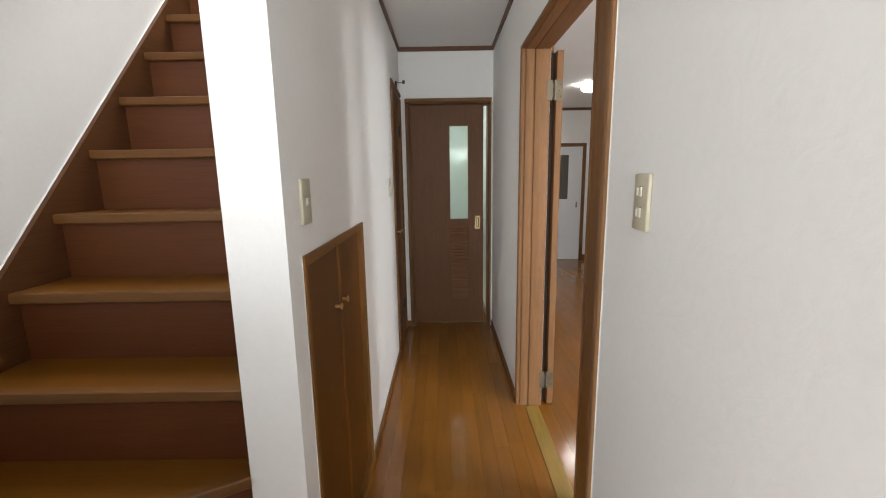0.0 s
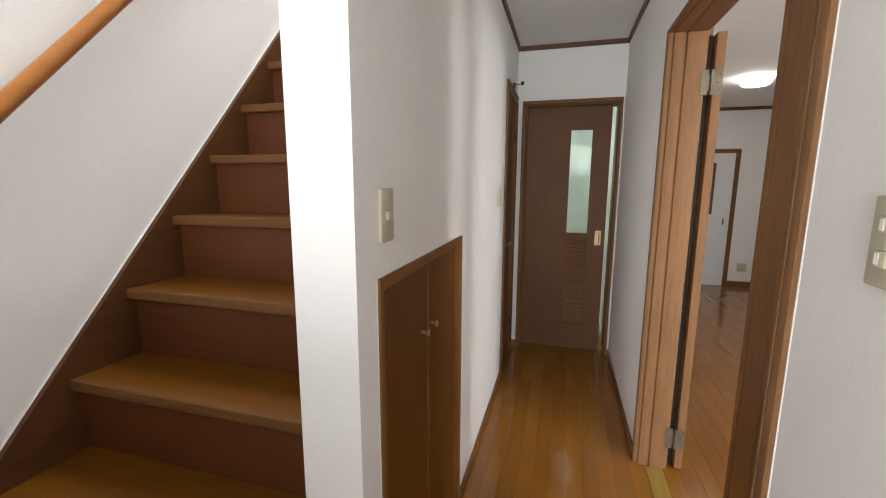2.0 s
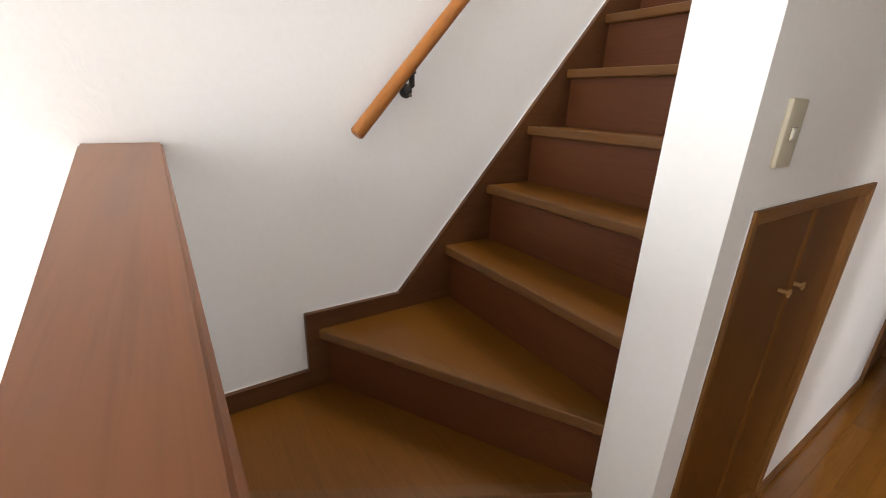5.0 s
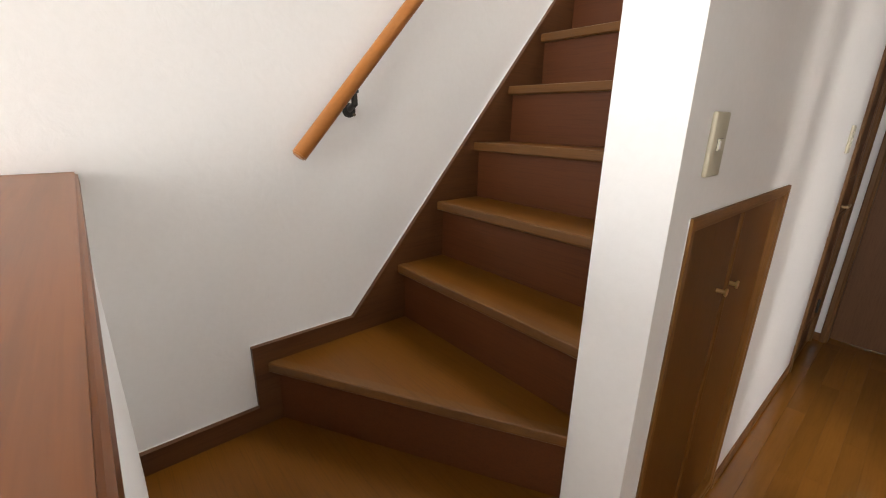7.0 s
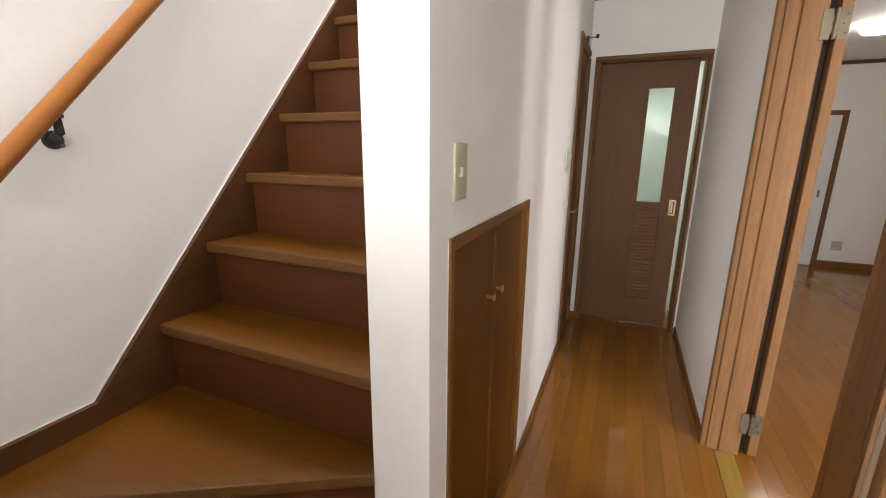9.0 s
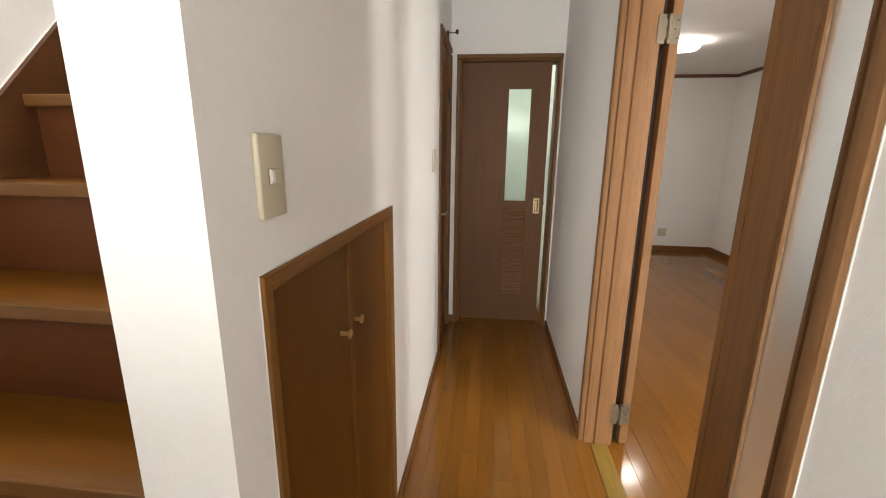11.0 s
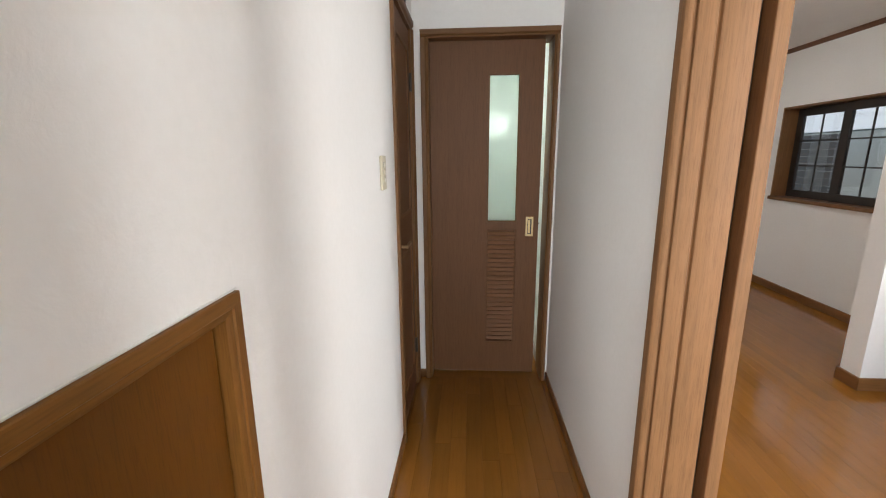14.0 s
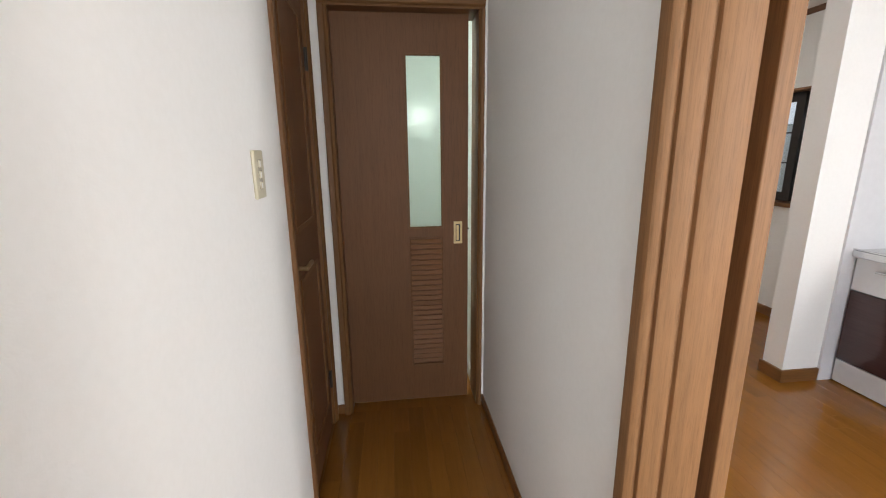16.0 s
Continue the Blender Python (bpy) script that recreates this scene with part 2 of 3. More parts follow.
def rod(p0, p1, r, seg=16, bm=None, r2=None, bevel=0.0):
    bm = bm or bmesh.new()
    p0, p1 = Vector(p0), Vector(p1)
    d = p1 - p0
    m = Matrix.Translation((p0 + p1) / 2) @ d.to_track_quat("Z", "Y").to_matrix().to_4x4()
    vs = bmesh.ops.create_cone(bm, cap_ends=True, segments=seg, radius1=r, radius2=r if r2 is None else r2, depth=d.length, matrix=m)["verts"]
    if bevel:
        rim = {e for v in vs for e in v.link_edges if any(len(f.verts) > 4 for f in e.link_faces)}
        bmesh.ops.bevel(bm, geom=list(rim), offset=bevel, segments=2, affect="EDGES")
    return bm


def mesh_object(name, bm, material, smooth=False):
    me = bpy.data.meshes.new(name)
    bmesh.ops.recalc_face_normals(bm, faces=bm.faces)
    bm.to_mesh(me)
    bm.free()
    me.materials.append(material)
    if smooth:
        for f in me.polygons:
            f.use_smooth = True
        me.set_sharp_from_angle(angle=radians(35))
    return new(name, me)


def structure(name, bm, material, label, category):
    return tagged(mesh_object(name, bm, material), label, category, kind="structure")


def thing(name, loc, label, category, group=""):
    ob = new(name)
    ob.empty_display_size = 0.05
    ob.location = loc
    return tagged(ob, label, category, group)


def part(name, bm, material, parent, label="", smooth=False):
    ob = mesh_object(name, bm, material, smooth)
    ob.parent = parent
    if parent.type == "EMPTY":
        ob.matrix_parent_inverse = Matrix.Translation(-parent.location)
    if label:
        tagged(ob, label)
    return ob


def panel_wall(axis, c0, c1, a0, a1, z0, z1, holes=()):
    """A wall slab with openings cut through. axis x: the slab lies between x = c0 and c1 and runs along y."""
    us = sorted({a0, a1, *(h[0] for h in holes), *(h[1] for h in holes)})
    vs = sorted({z0, z1, *(h[2] for h in holes), *(h[3] for h in holes)})
    us, vs = [u for u in us if a0 <= u <= a1], [v for v in vs if z0 <= v <= z1]

    def solid(i, j):
        if not (0 <= i < len(us) - 1 and 0 <= j < len(vs) - 1):
            return False
        u, v = (us[i] + us[i + 1]) / 2, (vs[j] + vs[j + 1]) / 2
        return not any(h[0] < u < h[1] and h[2] < v < h[3] for h in holes)

    bm, seen = bmesh.new(), {}

    def vert(i, j, c):
        if (i, j, c) not in seen:
            p = (c, us[i], vs[j]) if axis == "x" else (us[i], c, vs[j])
            seen[i, j, c] = bm.verts.new(p)
        return seen[i, j, c]

    for i in range(len(us) - 1):
        for j in range(len(vs) - 1):
            if not solid(i, j):
                continue
            for c in (c0, c1):
                bm.faces.new([vert(i, j, c), vert(i + 1, j, c), vert(i + 1, j + 1, c), vert(i, j + 1, c)])
            for di, dj, p, q in ((-1, 0, (i, j), (i, j + 1)), (1, 0, (i + 1, j), (i + 1, j + 1)), (0, -1, (i, j), (i + 1, j)), (0, 1, (i, j + 1), (i + 1, j + 1))):
                if not solid(i + di, j + dj):
                    bm.faces.new([vert(*p, c0), vert(*q, c0), vert(*q, c1), vert(*p, c1)])
    return bm


# ---------------------------------------------------------------- plan, metres
XL, XLS = -0.362, -0.500      # corridor and stair faces of the wall between them
XR, XRR = 0.412, 0.560        # corridor and room faces of the wall to the big room
YEND, YBACK = 3.325, 3.475    # faces of the wall that closes the corridor
XSTAIR = -1.265               # stair well's outer wall
ZC = 2.365                    # ceilings
ZR = 2.290                    # the big room's ceiling
XE, YN = 2.965, 6.17          # big room's outer walls
YWALL = 0.645                 # free end of the wall beside the stairs

# walls
structure("wall_stair_side", panel_wall("x", XLS, XL, YWALL, YEND, 0.0, ZC, [(0.763, 1.464, 0.045, 1.131), (2.745, 3.245, 0.0, 1.955)]), M_PAPER,
          "off-white papered corridor wall ending in a bright free edge", "wall")
structure("wall_above_stair_side", panel_wall("x", XLS, XL, YWALL - 0.9, YEND, ZC + 0.03, 5.7), M_PAPER, "off-white papered wall above the corridor ceiling", "wall")
structure("wall_room_side", panel_wall("x", XR, XRR, -3.30, YEND, 0.0, ZC, [(0.803, 2.025, 0.0, 1.990)]), M_PAPER,
          "off-white papered corridor wall with a wide door opening", "wall")
structure("wall_corridor_end", panel_wall("y", YEND, YBACK, -1.40, XRR, 0.0, ZC, [(-0.300, 0.380, 0.0, 1.945)]), M_PAPER,
          "off-white papered end wall above a sliding door", "wall")
structure("wall_stair_outer", panel_wall("x", XSTAIR - 0.12, XSTAIR, -3.30, YEND, 0.0, 5.7), M_PAPER, "off-white papered wall rising along the stairs", "wall")
# The high opening is unseen, added to hold the landing's fill lamp.
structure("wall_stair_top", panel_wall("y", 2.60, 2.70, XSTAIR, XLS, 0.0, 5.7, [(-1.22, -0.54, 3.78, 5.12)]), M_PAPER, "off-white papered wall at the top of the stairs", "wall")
structure("wall_entrance", panel_wall("y", -3.42, -3.30, XSTAIR - 0.12, XRR, 0.0, 5.7, [(-0.79, 0.39, 0.22, 2.18), (-1.22, 0.22, 2.42, 5.48)]), M_PAPER, "plain off-white wall round the entrance openings", "wall")
structure("wall_entrance_upper_side", panel_wall("x", XR, XRR, -3.30, -0.255, ZC, 5.7), M_PAPER, "plain off-white upper wall of the entrance", "wall")
structure("wall_entrance_upper_back", panel_wall("y", -0.255, -0.155, XL, XR, ZC + 0.03, 5.7), M_PAPER, "plain off-white wall above the corridor mouth", "wall")
structure("wall_room_far", panel_wall("y", YN, YN + 0.12, XRR - 0.15, XE + 0.12, 0.0, ZC), M_PAPER, "off-white papered far wall of the big room", "wall")
structure("wall_room_window", panel_wall("x", XE, XE + 0.12, -0.62, YN, 0.0, ZC, [(3.98, 5.392, 0.915, 1.757), (-0.40, 0.30, 0.92, 1.98)]), M_PAPER,
          "off-white papered wall with a recessed window", "wall")
structure("wall_room_garden", panel_wall("y", -0.62, -0.50, XRR, XE, 0.0, ZC, [(1.17, 2.93, 0.05, 2.05)]), M_PAPER, "plain off-white wall round the garden window", "wall")
structure("wall_room_west", panel_wall("x", XRR - 0.15, XRR, YBACK, YN, 0.0, ZC), M_PAPER, "off-white papered wall of the big room", "wall")
structure("wall_stub", panel_wall("y", 3.295, 3.425, 2.168, XE, 0.0, ZC), M_PAPER, "short white papered wing wall beside the kitchen", "wall")
structure("wall_stub_kitchen_lining", box(2.395, XE, 3.281, 3.295, 0.0, ZC), M_KWHITE, "smooth white lining on the kitchen side of the wing wall", "wall")
structure("wall_washroom", panel_wall("y", 4.70, 4.80, -1.40, XRR - 0.15, 0.0, ZC), M_WASH, "pale green-white washroom wall", "wall")
structure("wall_washroom_side", panel_wall("x", -1.40, -1.30, YBACK, 4.70, 0.0, ZC), M_WASH, "pale green-white washroom side wall", "wall")
structure("wall_washroom_near", box(0.392, 0.402, YBACK, 4.70, 0.0, ZC), M_WASH, "pale green-white washroom lining", "wall")
structure("wall_toilet", panel_wall("x", -1.30, -1.2, 2.70, YEND, 0.0, ZC), M_PAPER, "plain white toilet wall", "wall")

# half wall with a wooden cap at the foot of the stairs
half = [(XSTAIR, -0.132), (-0.185, -0.132), (-0.185, -0.176), (XSTAIR, -0.260)]
structure("wall_half_height", prism(half, "z", 0.0, 1.178), M_PAPER, "white papered half-height wall at the foot of the stairs", "wall")
cap = prism([(XSTAIR, -0.119), (-0.172, -0.119), (-0.172, -0.187), (XSTAIR, -0.272)], "z", 1.178, 1.210)
bmesh.ops.bevel(cap, geom=list(cap.edges), offset=0.005, segments=3, affect="EDGES")
structure("trim_half_wall_cap", cap, M_CAP, "reddish-brown wooden cap on the half-height wall", "trim")

# ceilings
structure("ceiling_corridor", box(XL, XR, YWALL - 0.9, YEND, ZC, ZC + 0.03), M_CEIL, "white papered corridor ceiling", "ceiling")
structure("ceiling_room", box(XRR, XE, -0.5, YN, ZR, ZR + 0.03), M_CEIL, "white papered ceiling of the big room", "ceiling")
structure("ceiling_stairwell", box(XSTAIR, XR, -3.30, YEND, 5.7, 5.73), M_CEIL, "white papered ceiling over stairs and entrance", "ceiling")
structure("ceiling_washroom", box(-1.3, XRR, YBACK, 4.70, ZC, ZC + 0.03), M_CEIL, "white washroom ceiling", "ceiling")
structure("ceiling_toilet", box(-1.2, XLS, 2.70, YEND, ZC, ZC + 0.03), M_CEIL, "white toilet ceiling", "ceiling")


# trims
def crown(name, axis, c0, c1, a0, a1, material, z=ZC, high=0.032):
    z0, z1 = z - high, z
    d = 0.004 if c1 > c0 else -0.004
    outline = [(c0, z0), (c1 - d, z0), (c1, z0 + 0.006), (c1, z1), (c0, z1)]
    bm = prism(outline, "y" if axis == "y" else "x", a0, a1)
    return structure(name, bm, material, "dark brown wooden ceiling trim", "trim")


crown("trim_ceiling_left", "y", XL, XL + 0.014, YWALL - 0.9, YEND, M_TRIM)
crown("trim_ceiling_right", "y", XR, XR - 0.014, -3.30, YEND, M_TRIM)
crown("trim_ceiling_end", "x", YEND, YEND - 0.014, XL + 0.014, XR - 0.014, M_TRIM_X)
crown("trim_ceiling_room_far", "x", YN, YN - 0.016, XRR, XE - 0.016, M_TRIM_X, ZR, 0.038)
crown("trim_ceiling_room_window", "y", XE, XE - 0.016, 3.425, YN, M_TRIM, ZR, 0.038)


def skirting(name, axis, c0, c1, a0, a1, material, high=0.06):
    d = 0.003 if c1 > c0 else -0.003
    outline = [(c0, 0.0), (c1, 0.0), (c1, high - 0.006), (c1 - d, high), (c0, high)]
    return structure(name, prism(outline, axis, a0, a1), material, "brown wooden skirting board along the floor", "baseboard")


skirting("baseboard_left", "y", XL, XL + 0.009, 1.4935, 2.700, M_BASE, 0.05)
skirting("baseboard_left_near", "y", XL, XL + 0.009, YWALL, 0.737, M_BASE, 0.05)
skirting("baseboard_right", "y", XR, XR - 0.009, 2.030, YEND, M_BASE, 0.05)
skirting("baseboard_right_near", "y", XR, XR - 0.009, -3.30, 0.798, M_BASE, 0.05)
skirting("baseboard_corridor_end", "x", YEND, YEND - 0.009, XL + 0.009, -0.318, M_BASE_X, 0.05)
skirting("baseboard_room_far", "x", YN, YN - 0.012, 2.154, XE - 0.012, M_BASE_X, 0.072)
skirting("baseboard_room_window", "y", XE, XE - 0.012, 3.425, YN, M_BASE, 0.072)
skirting("baseboard_stub_front", "x", 3.295, 3.283, 2.156, 2.395, M_BASE_X, 0.075)
skirting("baseboard_stub_side", "y", 2.168, 2.156, 3.295, 3.437, M_BASE, 0.075)
skirting("baseboard_stub_back", "x", 3.425, 3.437, 2.168, XE - 0.012, M_BASE_X, 0.075)
skirting("baseboard_washroom", "y", 0.392, 0.383, YBACK, 4.70, M_KWHITE, 0.07)


# ---------------------------------------------------------------- door to the big room
def frame_board(at):
    """One board of the door frame: the stepped jamb and casing profile (x, distance from the opening), mitred at its ends."""
    bm = bmesh.new()
    pts = [(XR, 0.046), (0.404, 0.046), (0.4015, 0.044), (0.4005, 0.040), (0.4005, 0.022), (0.402, 0.014), (0.407, 0.010), (0.418, 0.008),
           (0.4185, 0.011), (0.4235, 0.011), (0.4245, 0.003), (0.428, 0.001), (0.464, 0.001), (0.4665, 0.004), (0.470, 0.004), (0.4725, -0.003),
           (0.477, -0.005), (0.540, -0.004), (0.547, -0.001), (0.550, 0.006), (0.551, 0.014), (0.551, 0.062), (0.580, 0.062), (0.580, 0.098), (XRR, 0.098), (XRR, 0.075), (0.50, 0.075), (0.50, 0.040), (XR, 0.040)]
    lo, hi = [[bm.verts.new(at(x, d, e)) for x, d in pts] for e in (0, 1)]
    n = len(pts)
    bm.faces.new(lo)
    bm.faces.new(hi)
    for i in range(n):
        bm.faces.new((lo[i], lo[(i + 1) % n], hi[(i + 1) % n], hi[i]))
    return bm


glazed_door = thing("door_1", (0.49, 1.40, 0.0), "wide wooden doorway with a stepped casing, one glazed leaf closed, one leaf folded back", "door")
tagged(glazed_door, kind="structure")
YJF, YJN, ZHEAD = 1.983, 0.845, 1.974
part("jamb", frame_board(lambda x, d, e: (x, YJF + d, e * (ZHEAD + 0.5 * d))), M_OAK_V, glazed_door, "", True)
part("jamb", frame_board(lambda x, d, e: (x, YJN - d, e * (ZHEAD + 0.5 * d))), M_OAK_V, glazed_door, "", True)
part("head_jamb", frame_board(lambda x, d, e: (x, YJF + d if e else YJN - d, ZHEAD + 0.5 * d)), M_OAK_H, glazed_door, "", True)
part("caulk_line", box(XR - 0.0022, XR, YJN - 0.0495, YJN - 0.0462, 0.05, ZHEAD + 0.02, 0.0008), M_MARK, glazed_door, "thin white sealant line")
part("threshold", box(0.4535, 0.5305, YJN + 0.006, YJF - 0.006, -0.004, 0.003, 0.0015), M_SILL, glazed_door, "yellowish worn wooden threshold strip")

# Dark strip added to paint the rebate's shade; no seal is known there.
part("rebate_shade", box(0.552, 0.5795, YJF + 0.045, YJF + 0.0615, 0.0, 1.965, 0.003, 2), M_SHADE, glazed_door, "dark brown strip painting the shade in the rebate")

# the closed, narrow glazed leaf
narrow = part("narrow_leaf", box(0.516, 0.549, 1.118, 1.2225, 0.008, 1.962, 0.003, 2), M_LEAF, glazed_door, "narrow wooden leaf with a tall frosted pane")
part("edge_strip", box(0.5145, 0.5505, 1.2228, 1.2525, 0.008, 1.962, 0.004, 3), M_LEAF, narrow)
part("stile", box(0.516, 0.549, 0.8515, 0.985, 0.008, 1.962, 0.003, 2), M_LEAF, narrow)
part("rail", box(0.516, 0.549, 0.985, 1.118, 0.008, 0.24, 0.003, 2), M_LEAF, narrow)
part("rail", box(0.516, 0.549, 0.985, 1.118, 1.86, 1.962, 0.003, 2), M_LEAF, narrow)
for edge, k in ((1.118, -1), (0.985, 1)):
    bead = [(0.519, 0.0), (0.5135, 0.0015), (0.5118, 0.005), (0.5135, 0.009), (0.518, 0.011), (0.516, 0.014), (0.519, 0.019), (0.524, 0.021), (0.541, 0.021), (0.541, 0.0)]
    part("bead", prism([(x, edge + k * d) for x, d in bead], "z", 0.24, 1.86), M_OAK_V, narrow, "", True)
part("pane", box(0.527, 0.532, 1.006, 1.097, 0.24, 1.86), M_FROST, narrow, "frosted glass pane").visible_shadow = False

# the wide leaf, folded back into the room
wide = part("wide_leaf", box(0.5815, 0.616, 1.984, 2.598, 0.010, 1.966, 0.003, 2), M_OAK_V, glazed_door, "wooden leaf folded right back against the wall")


def butt_hinge(parent, x, y, z):
    h = part("hinge", rod((x, y, z - 0.05), (x, y, z + 0.05), 0.0065, 12), M_STEEL, parent, "worn steel butt hinge", True)
    for k in range(3):
        zz = z - 0.045 + 0.037 * k
        part("knuckle", rod((x, y, zz), (x, y, zz + 0.016), 0.0085, 12), M_STEEL, h, "", True)
    part("plate", box(x - 0.040, x - 0.012, YJF - 0.0062, YJF - 0.0015, z - 0.05, z + 0.05, 0.0005), M_STEEL, h)
    part("strap", box(x - 0.014, x, YJF - 0.0055, YJF - 0.002, z - 0.034, z + 0.034, 0.0005), M_STEEL, h)
    part("plate", box(0.584, 0.6135, 1.9822, 1.986, z - 0.05, z + 0.05, 0.0005), M_STEEL, h)
    part("strap", box(x, 0.586, 1.979, 1.9835, z - 0.034, z + 0.034, 0.0005), M_STEEL, h)
    for dx, dz in ((0.004, -0.03), (-0.004, 0.0), (0.004, 0.03)):
        part("screw", rod((0.600 + dx, 1.9805, z + dz), (0.600 + dx, 1.9825, z + dz), 0.0035, 10), M_BRONZE, h)
    return h


for hz in (1.770, 0.165):
    butt_hinge(glazed_door, 0.573, 1.978, hz)

# ---------------------------------------------------------------- sliding door at the corridor's end
slide = thing("door_2", (0.02, 3.40, 0.0), "brown wooden sliding door with a frosted pane and a louvre, slightly open", "door")
tagged(slide, kind="structure")
side = [(0.0, YEND), (0.0, 3.306), (0.004, 3.302), (0.024, 3.302), (0.028, 3.306), (0.030, 3.312), (0.034, 3.314), (0.040, 3.318), (0.040, YBACK + 0.01), (0.018, YBACK + 0.01), (0.018, YEND)]
part("frame_post", prism([(-0.318 + a, b) for a, b in side], "z", 0.0, 1.928), M_DFRAME, slide, "", True)
part("frame_post", prism([(0.398 - a * 0.64, b) for a, b in side], "z", 0.0, 1.928), M_DFRAME, slide, "", True)
top = [(YEND, 1.9675), (3.306, 1.9675), (3.302, 1.963), (3.302, 1.943), (3.306, 1.939), (3.314, 1.936), (3.318, 1.928), (YBACK + 0.01, 1.928), (YBACK + 0.01, 1.949), (YEND, 1.949)]
part("frame_head", prism(top, "x", -0.3185, 0.3985), M_DFRAME_X, slide, "", True)
LX0, LX1, LY0, LY1, LZ1 = -0.300, 0.338, 3.392, 3.426, 1.934
leaf = part("leaf", panel_wall("y", LY0, LY1, LX0, LX1, 0.010, LZ1, [(0.046, 0.208, 0.960, 1.756), (0.046, 0.208, 0.214, 0.905)]), M_DOOR, slide, "brown wood-grain leaf")
part("pane", box(0.046, 0.208, 3.404, 3.409, 0.960, 1.756), M_FROST_B, leaf, "tall narrow frosted glass pane")
for x0, x1, z0, z1 in ((0.040, 0.049, 0.954, 1.762), (0.205, 0.214, 0.954, 1.762), (0.049, 0.205, 0.954, 0.963), (0.049, 0.205, 1.753, 1.762)):
    part("pane_bead", box(x0, x1, 3.387, 3.400, z0, z1, 0.002), M_DFRAME, leaf)
for x0, x1, z0, z1 in ((0.040, 0.049, 0.208, 0.911), (0.205, 0.214, 0.208, 0.911), (0.049, 0.205, 0.208, 0.217), (0.049, 0.205, 0.902, 0.911)):
    part("louvre_frame", box(x0, x1, 3.3885, 3.400, z0, z1, 0.002), M_DOOR, leaf)
part("louvre_back", box(0.046, 0.208, 3.4035, 3.412, 0.214, 0.905), M_DOOR, leaf)
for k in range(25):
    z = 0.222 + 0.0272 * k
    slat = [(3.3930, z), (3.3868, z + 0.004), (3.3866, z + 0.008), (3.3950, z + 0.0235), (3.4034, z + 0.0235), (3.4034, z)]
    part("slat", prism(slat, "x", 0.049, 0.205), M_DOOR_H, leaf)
pull = part("pull", box(0.266, 0.309, 3.3875, 3.3925, 0.872, 0.985, 0.0015, 2), M_BRASS, leaf, "recessed brass pull plate")
part("pull_recess", box(0.276, 0.299, 3.3862, 3.3878, 0.885, 0.972, 0.0005), M_DARK, pull)
part("pull_grip", box(0.279, 0.291, 3.3840, 3.3866, 0.890, 0.967, 0.001), M_BRASS, pull)
part("lock_pin", rod((0.3385, 3.405, 0.945), (0.345, 3.405, 0.945), 0.004, 10), M_DARK, leaf)

# ---------------------------------------------------------------- narrow door in the left wall
toilet = thing("door_3", (XL, 3.0, 0.0), "closed narrow brown panelled wooden door with a brass lever", "door")
tagged(toilet, kind="structure")
cas = [(0.0, 0.0), (0.010, 0.0), (0.014, 0.004), (0.014, 0.024), (0.010, 0.030), (0.004, 0.036), (0.004, 0.048), (-0.136, 0.048), (-0.136, 0.026), (0.0, 0.026)]
part("frame_post", prism([(XL + a, 2.702 + b) for a, b in cas], "z", 0.0, 1.955), M_DFRAME, toilet, "", True)
part("frame_post", prism([(XL + a, 3.288 - b) for a, b in cas], "z", 0.0, 1.955), M_DFRAME, toilet, "", True)
part("frame_head", prism([(XL + a * 1.02, 2.000 - b) for a, b in cas], "y", 2.701, 3.289), M_DFRAME, toilet, "", True)
tl = part("leaf", box(-0.402, -0.370, 2.753, 3.237, 0.010, 1.948, 0.003), M_DOOR, toilet, "brown wooden leaf")
for y0, y1, z0, z1 in ((2.83, 3.16, 1.05, 1.85), (2.83, 3.16, 0.16, 0.88)):
    ring = panel_wall("x", -0.371, -0.364, y0, y1, z0, z1, [(y0 + 0.018, y1 - 0.018, z0 + 0.018, z1 - 0.018)])
    part("moulding", ring, M_DFRAME, tl)
lever = part("lever", rod((-0.371, 2.772, 0.940), (-0.325, 2.772, 0.940), 0.008, 12), M_BRASS, tl, "brass lever handle", True)
part("lever_arm", box(-0.336, -0.324, 2.765, 2.868, 0.932, 0.948, 0.004, 2), M_BRASS, lever, "", True)
part("rose", rod((-0.371, 2.772, 0.940), (-0.364, 2.772, 0.940), 0.024, 20), M_BRASS, lever, "", True)
for hz in (1.70, 0.25):
    part("hinge", rod((-0.364, 3.240, hz - 0.045), (-0.364, 3.240, hz + 0.045), 0.007, 12), M_BRONZE, toilet, "dark hinge", True)
stop = part("door_stop", rod((XL + 0.012, 3.03, 2.035), (XL + 0.070, 3.03, 2.035), 0.003, 10), M_BRONZE, toilet, "small dark door hook above the frame", True)
part("tip", rod((XL + 0.064, 3.03, 2.027), (XL + 0.064, 3.03, 2.052), 0.010, 12, None, None, 0.003), M_BRONZE, stop, "", True)
part("mount", box(XL, XL + 0.014, 3.018, 3.042, 1.995, 2.045, 0.002), M_BRONZE, stop)

# ---------------------------------------------------------------- cupboard hatch under the stairs
hatch = thing("cupboard_hatch", (XL, 1.12, 0.05), "brown two-door cupboard hatch under the stairs with a wooden casing", "cupboard")
HY0, HY1, HZ0, HZ1 = 0.735, 1.492, 0.018, 1.159
hcas = [(0.0, 0.0), (0.0065, 0.0), (0.0080, 0.0015), (0.0080, 0.017), (0.0055, 0.019), (0.0055, 0.024), (0.002, 0.030), (-0.045, 0.031), (-0.045, 0.022), (0.0, 0.022)]


